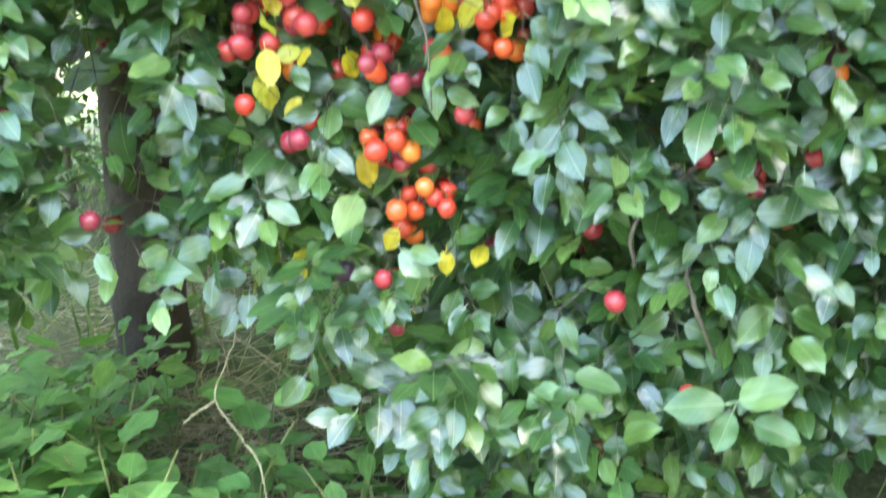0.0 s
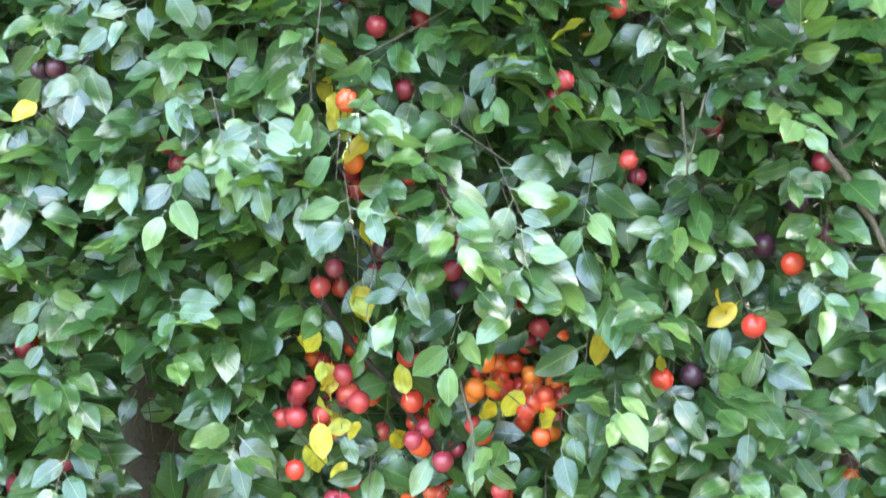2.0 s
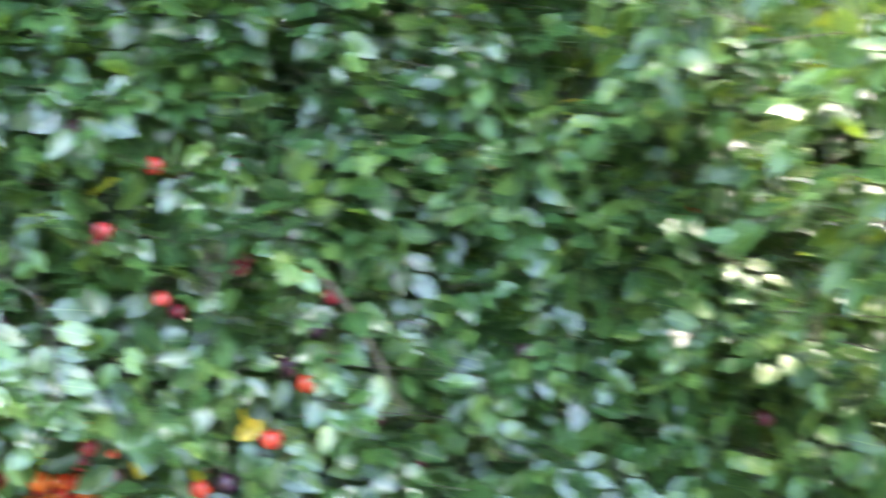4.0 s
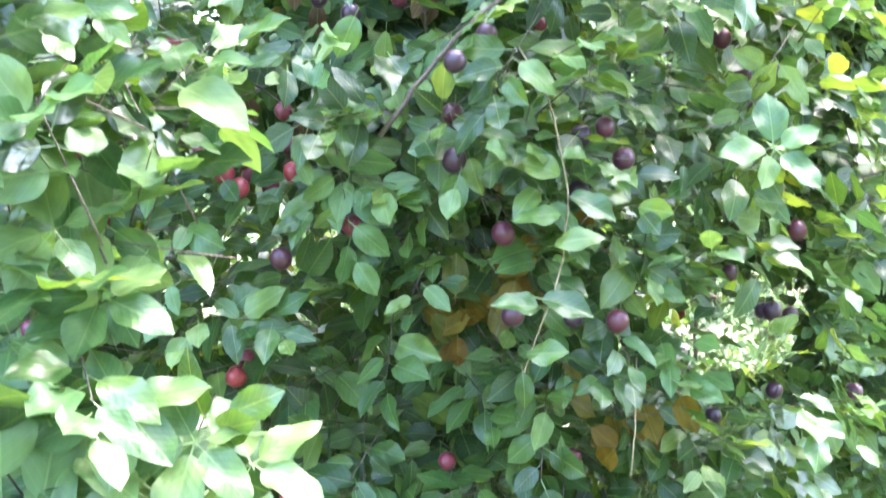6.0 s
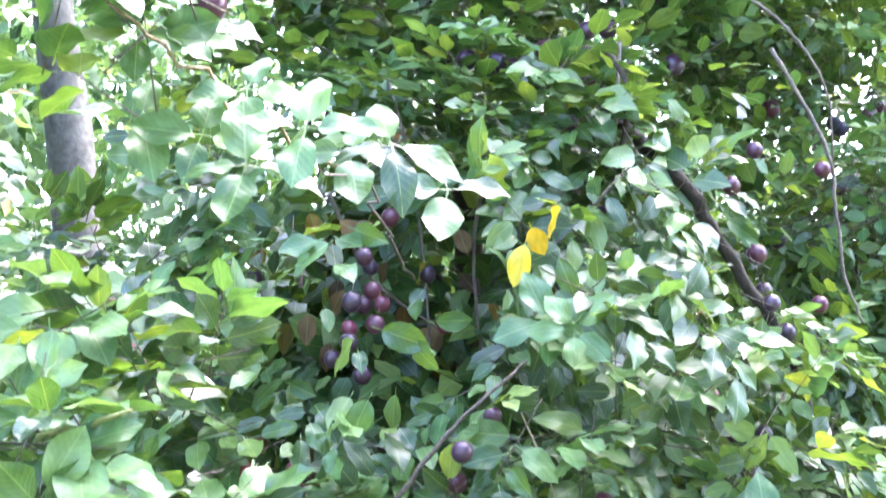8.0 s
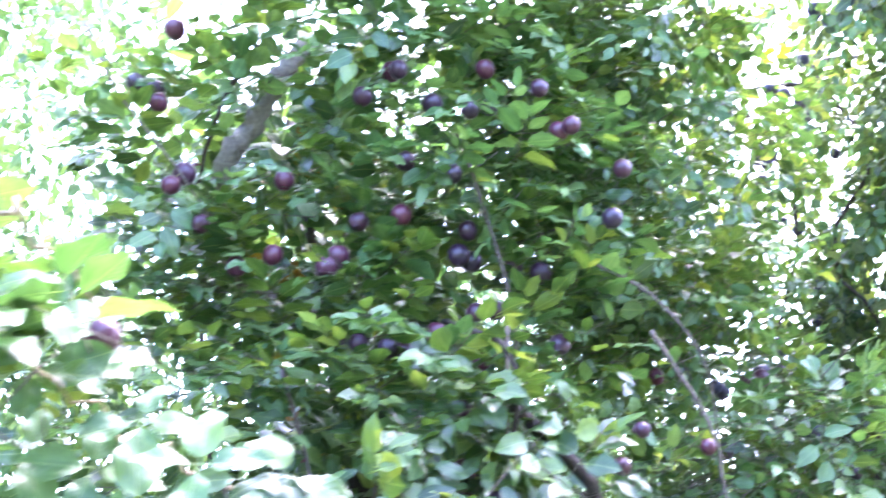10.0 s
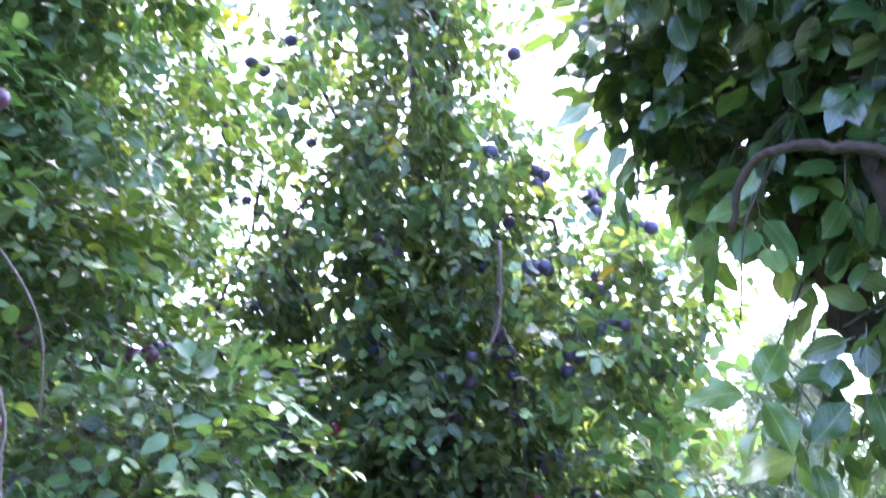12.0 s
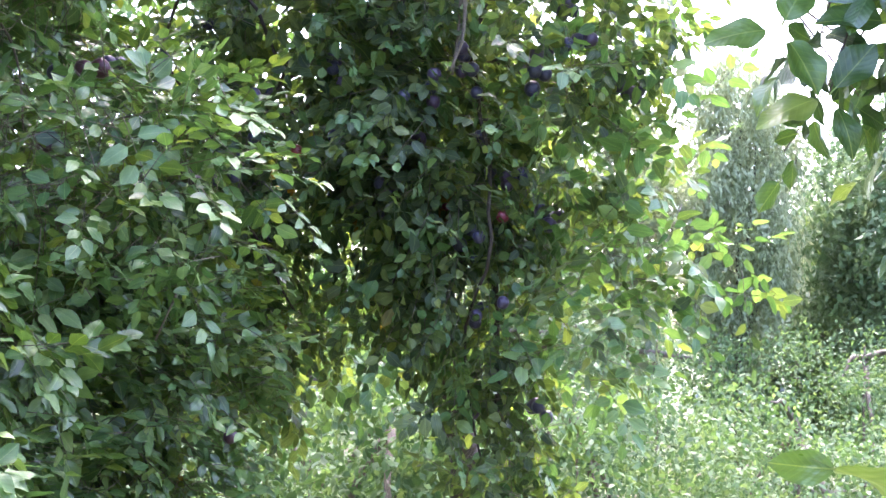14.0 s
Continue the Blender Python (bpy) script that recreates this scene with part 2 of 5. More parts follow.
def tube_arrays(points, radii, sides=8, rough=0.0, rng=None):
    """A tapered, slightly uneven tube along points, closed at both ends."""
    pts, radii = np.asarray(points, float), np.asarray(radii, float)
    way = unit(np.gradient(pts, axis=0))
    ref = np.array([0.3, 0.9, 0.2]) if abs(way[0] @ [0.3, 0.9, 0.2]) < 0.85 else np.array([1.0, 0, 0])
    a = unit(np.cross(way, ref))
    b = np.cross(way, a)
    ang = np.arange(sides) * 2 * np.pi / sides
    r = radii[:, None] * np.ones(sides)
    if rough and rng is not None:
        r = r * (1 + rough * rng.standard_normal(r.shape))
    ring = pts[:, None] + r[..., None] * (np.cos(ang)[None, :, None] * a[:, None] + np.sin(ang)[None, :, None] * b[:, None])
    k = len(pts)
    verts = np.concatenate([ring.reshape(-1, 3), pts[:1], pts[-1:]])
    i, j = np.meshgrid(np.arange(k - 1), np.arange(sides), indexing="ij")
    p, q = i * sides + j, i * sides + (j + 1) % sides
    tris = np.concatenate([np.stack([p, q, q + sides], -1).reshape(-1, 3), np.stack([p, q + sides, p + sides], -1).reshape(-1, 3)])
    s = np.arange(sides)
    caps = np.concatenate([np.stack([(s + 1) % sides, s, np.full(sides, k * sides)], -1),
                           np.stack([(k - 1) * sides + s, (k - 1) * sides + (s + 1) % sides, np.full(sides, k * sides + 1)], -1)])
    return verts, np.concatenate([tris, caps])


def bend(points, steps=5, wobble=0.0, rng=None):
    """A smooth line through points."""
    p = np.asarray(points, float)
    q = np.concatenate([2 * p[:1] - p[1:2], p, 2 * p[-1:] - p[-2:-1]])
    out = []
    for i in range(1, len(q) - 2):
        for t in np.arange(steps) / steps:
            out.append(0.5 * (2 * q[i] + (q[i + 1] - q[i - 1]) * t + (2 * q[i - 1] - 5 * q[i] + 4 * q[i + 1] - q[i + 2]) * t * t
                              + (3 * q[i] - q[i - 1] - 3 * q[i + 1] + q[i + 2]) * t ** 3))
    out.append(p[-1])
    out = np.array(out)
    if wobble and rng is not None:
        out[1:-1] += rng.normal(0, wobble, out[1:-1].shape)
    return out


def limb(name, parent, points, r0, r1, mat, rng, sides=8, steps=5, wobble=0.006, label=""):
    line = bend(points, steps, wobble, rng)
    v, f = tube_arrays(line, np.linspace(r0, r1, len(line)), sides, 0.05, rng)
    part(name, mesh_from(name, v, f, [mat]), parent, label)
    return line


def leaf_template(level):
    """Corners (along, across, up) and triangles of a leaf of unit length that points along x."""
    if level == 2:
        u = [0.0, 0.03, 0.09, 0.17, 0.27, 0.38, 0.5, 0.61, 0.71, 0.8, 0.88, 0.95, 1.0]
        w, cols = [0.0, 0.085, 0.165, 0.225, 0.275, 0.292, 0.303, 0.283, 0.25, 0.19, 0.118, 0.048, 0.0], (-1, -0.5, 0, 0.5, 1)
    elif level == 1:
        u, w, cols = [0.0, 0.07, 0.23, 0.48, 0.7, 0.88, 1.0], [0.0, 0.145, 0.262, 0.3, 0.245, 0.115, 0.0], (-1, 0, 1)
    elif level == 3:
        u, w, cols = [0.0, 0.18, 0.52, 0.84, 1.0], [0.0, 0.235, 0.3, 0.15, 0.0], (-1, 0, 1)
    elif level == 0:
        u, w, cols = [0.0, 0.22, 0.62, 1.0], [0.0, 0.25, 0.27, 0.0], (-1, 1)
    else:
        u, w, cols = [0.0, 0.5, 1.0], [0.0, 0.3, 0.0], (-1, 1)
    c, k = len(cols), len(u) - 2
    verts = [(0.0, 0.0, 0.0)] + [(u[i + 1], w[i + 1] * q, 0.0) for i in range(k) for q in cols] + [(1.0, 0.0, 0.0)]
    last = len(verts) - 1
    tris = []
    for j in range(c - 1):
        tris += [(0, 1 + j, 2 + j), (last, last - c + j + 1, last - c + j)]
        for i in range(k - 1):
            a = 1 + i * c + j
            tris += [(a, a + c, a + c + 1), (a, a + c + 1, a + 1)]
    if level > 0:
        s = len(verts)
        verts += [(-0.22, 0.012, 0.02), (-0.22, -0.012, 0.02), (0.02, 0.012, -0.002), (0.02, -0.012, -0.002)]
        tris += [(s, s + 1, s + 2), (s + 1, s + 3, s + 2)]
    return np.array(verts), np.array(tris)


def shaped_leaf(verts, fold, curl, twist, wide):
    """Cups a flat leaf along its rib, waves its rim, curls the tip down and twists it."""
    v = verts.copy()
    v[..., 1] = v[..., 1] * wide
    across, along = v[..., 1].copy(), np.maximum(v[..., 0], 0)
    ripple = 0.22 * np.abs(across) * np.sin(along * 9 + twist * 9 + np.sign(across))
    v[..., 2] = v[..., 2] + np.abs(across) * fold * (1.4 - 1.3 * np.abs(across)) + ripple - curl * along ** 2 + twist * across * v[..., 0]
    return v


def leaf_cloud(name, P, D, N, L, mats, level, rng, slots=None, wide=(0.84, 1.1)):
    """All leaves at places P, pointing along D with faces along N, as one mesh."""
    t, tris = leaf_template(level)
    n = len(P)
    e = lambda lo, hi: rng.uniform(lo, hi, (n, 1))
    v = shaped_leaf(np.broadcast_to(t, (n, *t.shape)).copy(), e(0.0, 0.4), e(-0.05, 0.4), e(-0.3, 0.3), e(*wide))
    D = unit(D)
    N = unit(N - (N * D).sum(-1, keepdims=True) * D)
    S = np.cross(N, D)
    out = P[:, None] + L[:, None, None] * (v[..., :1] * D[:, None] + v[..., 1:2] * S[:, None] + v[..., 2:] * N[:, None])
    faces = (tris[None] + (np.arange(n) * len(t))[:, None, None]).reshape(-1, 3)
    uv = np.tile(np.stack([t[:, 0], t[:, 1] / 0.3], -1), (n, 1))
    if slots is not None:
        slots = np.repeat(slots, len(tris))
    return mesh_from(name, out.reshape(-1, 3), faces, mats, uv, True, slots)


def sprigs(P, N, rng, k=7, size=0.065, reach=0.1, droop=0.3, outward=0.7, face_up=0.85, face_out=0.7, toward=(0, 0, 0), hang=0.16):
    """Short shoots at P that grow along N and droop; k leaves stand in two ranks on each.
    Gives the leaves' places, ways, faces and lengths, and the shoots' two ends."""
    n = len(P)
    down = np.array([0, 0, -1.0])
    T = unit(N * outward + rng.normal(0, 0.5, (n, 3)) + down * droop)
    F = np.array([0, 0, 1.0]) * face_up + N * face_out + np.asarray(toward, float) + rng.normal(0, 0.3, (n, 3))
    F = unit(F - (F * T).sum(-1, keepdims=True) * T)
    S = np.cross(F, T)
    ln = reach * rng.uniform(0.7, 1.6, n)
    u = np.linspace(0.05, 1, k)
    rank = np.where(np.arange(k) % 2 == 0, 1.0, -1.0) * rng.choice([-1.0, 1.0], (n, 1))
    spread = rank * (1.05 - 0.85 * u ** 2)
    place = P[:, None] + T[:, None] * (ln[:, None] * u)[..., None] + down * (0.02 * u ** 2)[None, :, None]
    way = unit(T[:, None] * (0.3 + 0.6 * u)[None, :, None] + S[:, None] * spread[..., None] + down * hang + rng.normal(0, 0.17, (n, k, 3)))
    face = F[:, None] + T[:, None] * 0.15 - S[:, None] * (0.25 * rank)[..., None] + rng.normal(0, 0.17, (n, k, 3))
    length = size * rng.uniform(0.75, 1.2, (n, k)) * (1.05 - 0.25 * u) * rng.uniform(0.85, 1.15, (n, 1))
    place = place + way * (0.22 * length)[..., None]
    ends = (P - T * 0.06, P + T * ln[:, None])
    return place.reshape(-1, 3), way.reshape(-1, 3), face.reshape(-1, 3), length.ravel(), ends


def twig_cloud(name, ends, r, mat):
    """Thin three-sided shoots between pairs of ends, as one mesh."""
    a, b = ends
    way = unit(b - a)
    s = unit(np.cross(way, np.array([0.31, 0.2, 0.9])))
    t = np.cross(way, s)
    ring = [np.cos(q) * s + np.sin(q) * t for q in (0, 2.09, 4.19)]
    verts = np.stack([a + r * ring[0], a + r * ring[1], a + r * ring[2], b + 0.5 * r * ring[0], b + 0.5 * r * ring[1], b + 0.5 * r * ring[2]], 1)
    base = np.array([(0, 1, 4), (0, 4, 3), (1, 2, 5), (1, 5, 4), (2, 0, 3), (2, 3, 5), (0, 2, 1), (3, 4, 5)])
    tris = (base[None] + (np.arange(len(a)) * 6)[:, None, None]).reshape(-1, 3)
    return mesh_from(name, verts.reshape(-1, 3), tris, [mat])


def plum_mesh(name, mats, rng, long=1.06):
    """A plum of 1 m across with a seam and a dimple."""
    seg, rows = 12, 8
    verts, tris = [], []
    for i in range(rows + 1):
        th = math.pi * i / rows
        for j in range(seg):
            ph = 2 * math.pi * j / seg
            r = 0.5 * math.sin(th)
            r *= 1 - 0.07 * math.exp(-(min(ph, 2 * math.pi - ph) / 0.3) ** 2) + rng.normal(0, 0.006)
            z = 0.5 * long * math.cos(th) - 0.09 * math.exp(-(th / 0.35) ** 2)
            verts.append((r * math.cos(ph), r * math.sin(ph), z))
    for i in range(rows):
        for j in range(seg):
            a, b = i * seg + j, i * seg + (j + 1) % seg
            tris += [(a, a + seg, b + seg), (a, b + seg, b)]
    return mesh_from(name, np.array(verts), np.array(tris), mats)


RNG = np.random.default_rng(7)
PLUM_STALK = mesh_from("plum_stalk", *tube_arrays([(0, 0, 0.38), (0.03, 0, 0.62), (0.1, 0.02, 0.9)], [0.035, 0.028, 0.035], 4), [M_STALK])
PLUM_LABEL = {"red": "ripe red plum", "orange": "orange-red plum", "maroon": "dark crimson plum", "purple": "dusky purple plum", "blue": "blue plum with a pale bloom"}
PLUM_MESH = {k: plum_mesh("plum_" + k, [m], RNG) for k, m in
             (("red", M_RED), ("orange", M_ORANGE), ("maroon", M_MAROON), ("purple", M_PURPLE), ("blue", M_BLUE))}


def single_leaf_meshes(name, mat, rng, count=5, level=2):
    out = []
    for i in range(count):
        t, tris = leaf_template(level)
        v = shaped_leaf(t, rng.uniform(0.0, 0.35), rng.uniform(-0.05, 0.4), rng.uniform(-0.3, 0.3), rng.uniform(0.86, 1.1))
        uv = np.stack([t[:, 0], t[:, 1] / 0.3], -1)
        out.append(mesh_from(name, v, tris, [mat], uv))
    return out


LEAF_MESH = single_leaf_meshes("leaf", M_LEAF, RNG, 6)
LEAF_MESH_DULL = single_leaf_meshes("leaf", M_LEAF_DULL, RNG, 6)
LEAF_MESH_BACKLIT = single_leaf_meshes("backlit_leaf", M_LEAF_BACKLIT, RNG, 5)
LEAF_MESH_LIGHT = single_leaf_meshes("young_sunlit_leaf", M_LEAF_LIGHT, RNG, 4)
LEAF_MESH_AMBER = single_leaf_meshes("amber_leaf", M_LEAF_AMBER, RNG, 3)
LEAF_MESH_BROWN = single_leaf_meshes("brown_leaf", M_LEAF_BROWN, RNG, 3)
LEAF_MESH_YELLOW = single_leaf_meshes("yellow_leaf", M_LEAF_YELLOW, RNG, 4)


def leaf_part(parent, p, d, nrm, length, meshes, rng, label=""):
    d = Vector(d).normalized()
    nrm = Vector(nrm)
    nrm = (nrm - d * nrm.dot(d)).normalized()
    s = nrm.cross(d)
    m = Matrix((d, s, nrm)).transposed().to_4x4()
    ob = part("leaf", meshes[int(rng.integers(len(meshes)))], parent, label)
    ob.matrix_basis = Matrix.Translation(Vector(p)) @ m @ Matrix.Scale(float(length), 4)
    return ob


def plum_part(parent, p, size, colour, rng):
    ob = part("plum", PLUM_MESH[colour], parent, PLUM_LABEL[colour])
    stalk = new("stalk", PLUM_STALK)
    stalk.parent = ob
    ob.matrix_basis = Matrix.Translation(Vector(p)) @ Euler((rng.normal(0, 0.35), rng.normal(0, 0.35), rng.uniform(0, 6.3))).to_matrix().to_4x4() @ Matrix.Scale(float(size), 4)
    return ob


def clear_of(P, spots, out, rad=0.03, reach=0.16):
    """Which of P leave the fruits at spots and the air outside them open."""
    keep = np.ones(len(P), bool)
    for s in spots:
        rel = P - np.asarray(s)
        along = rel @ out
        off = np.linalg.norm(rel - along[:, None] * out, axis=1)
        keep &= ~((off < rad) & (along > -0.02) & (along < reach))
    return keep


def open_air(P, a, b, wide, high, share, rng):
    """Thins what stands in a gap in the leaves that runs from a to b; True is kept."""
    a, b = np.asarray(a, float), np.asarray(b, float)
    t = np.clip(((P - a) @ (b - a)) / ((b - a) @ (b - a)), 0, 1)
    rel = P - (a + t[:, None] * (b - a))
    inside = (np.hypot(rel[:, 0], rel[:, 1]) / wide) ** 2 + (rel[:, 2] / high) ** 2 < 1
    return ~(inside & (rng.random(len(P)) < share))


def outer_first(P, out, count, rng, low, high):
    """The count leaves that stand out most along out, between two heights."""
    ok = np.where((P[:, 2] > low) & (P[:, 2] < high))[0]
    rank = P[ok] @ out + rng.normal(0, 0.05, len(ok))
    return ok[np.argsort(-rank)[:count]]


def shoot_tone(P):
    """A chance number from 0 to 1 that the leaves of one shoot have in common."""
    c = np.floor(P / 0.08)
    return np.modf(np.abs(np.sin(c @ np.array([12.9898, 78.233, 37.719])) * 43758.5453))[0]


def foliage(tree, leaves, ends, rng, out, singles=300, low=0.6, high=2.0, level=1, young=0.1, yellow=0.0, twig=0.0012, name="foliage", sunlit_top=0.0, east=0.0, base=None):
    """Hangs leaves on a tree: the outermost as parts of their own, the rest as one mass, and their shoots."""
    P, D, N, L = leaves
    pick = outer_first(P, out, singles, rng, low, high)
    # More light-toned leaves towards top and east: sunlight put into the colour.
    young = young + sunlit_top * np.clip((P[:, 2] - 2.2) / 0.5, 0, 1) + east * np.clip((P[:, 0] - 0.45) / 0.3, 0, 1)
    tone = shoot_tone(P)
    plain = LEAF_MESH_BACKLIT if base is M_LEAF_BACKLIT else LEAF_MESH_DULL if base is M_LEAF_DULL else LEAF_MESH
    for i in pick:
        kind = tone[i]
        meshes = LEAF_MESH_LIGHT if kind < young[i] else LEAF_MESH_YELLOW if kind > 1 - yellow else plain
        leaf_part(tree, P[i], D[i], N[i], L[i], meshes, rng)
    rest = np.setdiff1d(np.arange(len(P)), pick)
    kind = tone[rest]
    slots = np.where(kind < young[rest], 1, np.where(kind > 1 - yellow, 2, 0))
    me = leaf_cloud(name, P[rest], D[rest], N[rest], L[rest], [base or M_LEAF, M_LEAF_LIGHT, M_LEAF_YELLOW if level > 0 else M_LEAF_AMBER], level, rng, slots)
    part(name, me, tree, "mass of glossy green plum leaves", "stuff")
    if ends is not None:
        part("brushwood", twig_cloud("brushwood", ends, twig, M_TWIG), tree, "thin brown leafy shoots", "stuff")


def noise2(a, b, seed=0.0):
    """Smooth waves of about -1 to 1 over a plan."""
    return (np.sin(a * 5.1 + 1.7 * np.sin(b * 4.3 + seed) + seed) + np.sin(b * 6.3 + 1.3 * np.sin(a * 3.7 - seed)) + np.sin((a + b) * 9.7 + seed * 2)) / 3


def bunched(P, way, rng, seed, mean=0.8, swing=0.75):
    """Keeps leaves in bunches with hollows of a hand's width or two between them."""
    a, z = P @ np.asarray(way, float), P[:, 2]
    wave = 0.6 * noise2(a * 2.1, z * 2.3, seed) + 0.4 * noise2(a * 4.4 + 2.0, z * 4.1, seed + 1.0)
    return rng.random(len(P)) < np.clip(mean + swing * wave, 0.05, 1.0)


def blob_points(blobs, rng, shell=0.55):
    """Places and outward ways in ellipsoids (x, y, z, rx, ry, rz, count)."""
    P, N = [], []
    for x, y, z, rx, ry, rz, count in blobs:
        d = unit(rng.normal(0, 1, (count, 3)))
        r = shell + (1 - shell) * rng.random((count, 1)) ** 0.6
        P.append(np.array([x, y, z]) + d * r * [rx, ry, rz])
        N.append(unit(d / [rx, ry, rz]))
    return np.concatenate(P), np.concatenate(N)


def strands(runs, rng, every=0.035, wide=0.035):
    """Places and outward ways along hanging branches (x, y, from z, to z)."""
    P = []
    for x, y, z0, z1 in runs:
        z = np.arange(z1, z0, every)
        sway = 0.05 * np.stack([np.sin(z * 3 + x * 9), np.cos(z * 2.4 + y * 7), 0 * z], -1)
        P.append(np.stack([0 * z + x, 0 * z + y, z], -1) + sway + rng.normal(0, wide, (len(z), 3)))
    P = np.concatenate(P)
    a = rng.uniform(0, 6.28, len(P))
    return P, np.stack([np.cos(a), np.sin(a), 0 * a], -1)


# ---------------------------------------------------------------- ground
def build_ground():
    xs = np.concatenate([[-900, -300, -120, -60, -30], np.linspace(-14, 22, 73), [35, 60, 120, 300, 900]])
    ys = np.concatenate([[-900, -300, -100, -40, -15], np.linspace(-6, 24, 61), [36, 60, 120, 300, 900]])
    X, Y = np.meshgrid(xs, ys, indexing="ij")
    Z = 0.05 * noise2(X * 0.35, Y * 0.35) + 0.02 * noise2(X * 1.3, Y * 1.3, 2.0)
    Z = np.where(np.hypot(X, Y) > 60, 0, Z)
    verts = np.stack([X, Y, Z], -1).reshape(-1, 3)
    w = len(ys)
    i, j = np.meshgrid(np.arange(len(xs) - 1), np.arange(w - 1), indexing="ij")
    p = i * w + j
    tris = np.concatenate([np.stack([p, p + w, p + w + 1], -1).reshape(-1, 3), np.stack([p, p + w + 1, p + 1], -1).reshape(-1, 3)])
    tagged(new("ground", mesh_from("ground", verts, tris, [M_SOIL])), "bare earth and moss under the trees", "ground", kind="structure")


build_ground()



def rods(tree, runs, mat, r, rng, name="branch"):
    """Bare branches, each along its own few points."""
    for pts in runs:
        limb(name, tree, pts, r, r * 0.55, mat, rng, 6, 5, r * 0.2)


def hang(tree, spots, size, colour, rng):
    for p in spots:
        plum_part(tree, p, size * rng.uniform(0.88, 1.1), colour, rng)


def scatter(tree, P, count, size, colours, rng, low, high):
    """Fruit among the leaves at places drawn from P."""
    ok = P[(P[:, 2] > low) & (P[:, 2] < high)]
    for p in ok[rng.choice(len(ok), count, replace=False)]:
        plum_part(tree, p + rng.normal(0, 0.015, 3), size * rng.uniform(0.85, 1.1), colours[int(rng.integers(len(colours)))], rng)


def loose_leaves(tree, spots, out, length, meshes, rng):
    """Single leaves that hang outward at the given places."""
    for p in spots:
        d = np.array([0, 0, -0.7]) + rng.normal(0, 0.5, 3)
        n = np.asarray(out) * 0.9 + [0, 0, 0.5] + rng.normal(0, 0.25, 3)
        d = d / np.linalg.norm(d)
        leaf_part(tree, np.array(p) - d * length * 0.5, d, n, length * rng.uniform(0.75, 1.15), meshes, rng)


def rosette(tree, place, out, count, length, meshes, rng):
    """A tuft of leaves that spread from one bud."""
    for k in range(count):
        a = 6.28 * k / count + rng.uniform(-0.3, 0.3)
        side = np.cross(out, [0, 0, 1.0])
        d = np.cos(a) * side + np.sin(a) * np.cross(side, out) + np.asarray(out) * 0.2 + [0, 0, -0.2]
        leaf_part(tree, np.array(place) + d * 0.012, d, np.asarray(out) + rng.normal(0, 0.2, 3) + [0, 0, 0.3], length * rng.uniform(0.75, 1.1), meshes, rng)


# ---------------------------------------------------------------- red plum tree
A_ORIGIN, A_ALONG, A_OUT = np.array([-2.27, 1.33, 0.0]), np.array([0.8, 0.6, 0.0]), np.array([0.6, -0.8, 0.0])
RED_UPPER = [(-2.44, 1.25, 1.37), (-2.47, 1.27, 1.39), (-2.45, 1.21, 1.26), (-2.49, 1.26, 1.22), (-2.48, 1.21, 1.23), (-2.33, 1.33, 1.25), (-2.34, 1.36, 1.29), (-2.38, 1.29, 1.51), (-2.65, 1.10, 1.41), (-2.11, 1.45, 1.41), (-2.13, 1.51, 1.38), (-2.04, 1.56, 1.45), (-1.91, 1.64, 1.40), (-1.90, 1.69, 0.96), (-2.45, 1.22, 1.10), (-2.51, 1.20, 1.08), (-2.50, 1.17, 1.04), (-2.45, 1.23, 1.07), (-2.43, 1.23, 1.06), (-2.46, 1.22, 0.90), (-2.50, 1.24, 0.89), (-2.22, 1.39, 1.17), (-2.25, 1.40, 1.14), (-2.28, 1.42, 1.20), (-2.41, 1.32, 1.11), (-2.38, 1.32, 1.11), (-2.37, 1.31, 1.01), (-2.37, 1.28, 1.00), (-2.33, 1.30, 0.97), (-2.88, 0.97, 1.13), (-2.81, 0.98, 0.96), (-2.00, 1.54, 0.84), (-1.96, 1.62, 0.80)]
RED_LOWER = [(-2.53, 1.20, 1.03), (-2.50, 1.18, 1.08), (-2.48, 1.25, 1.07), (-2.44, 1.23, 1.06), (-2.16, 1.50, 0.73), (-2.10, 1.46, 0.64), (-2.04, 1.58, 0.63), (-1.95, 1.58, 0.82), (-2.01, 1.56, 0.84), (-2.05, 1.53, 0.78), (-2.39, 1.31, 0.60), (-2.37, 1.27, 0.69), (-1.92, 1.63, 0.74), (-1.88, 1.63, 0.83), (-2.27, 1.36, 0.92), (-2.72, 1.03, 0.80), (-2.02, 1.52, 0.49), (-2.16, 1.48, 0.38), (-2.46, 1.23, 1.66), (-2.46, 1.26, 1.65), (-2.50, 1.22, 1.67), (-2.41, 1.27, 1.60), (-2.38, 1.33, 1.61), (-2.39, 1.30, 1.51), (-2.16, 1.50, 1.62), (-2.65, 1.08, 1.44), (-2.85, 0.95, 1.14), (-2.19, 1.41, 1.52), (-2.05, 1.59, 1.46), (-2.66, 1.06, 1.67), (-2.69, 1.04, 1.74), (-2.54, 1.14, 1.75), (-2.41, 1.25, 1.75)]
RED_DARK = [(-1.94, 1.65, 1.35), (-1.98, 1.61, 1.28), (-1.87, 1.72, 1.19), (-2.04, 1.51, 1.10), (-1.87, 1.68, 0.96), (-2.32, 1.34, 1.22), (-2.31, 1.30, 1.38), (-2.42, 1.28, 1.28), (-2.83, 1.00, 1.55), (-2.79, 1.00, 1.55), (-2.22, 1.39, 1.68), (-1.87, 1.71, 1.18), (-1.94, 1.63, 1.34), (-2.65, 1.10, 1.41), (-2.45, 1.27, 0.69)]
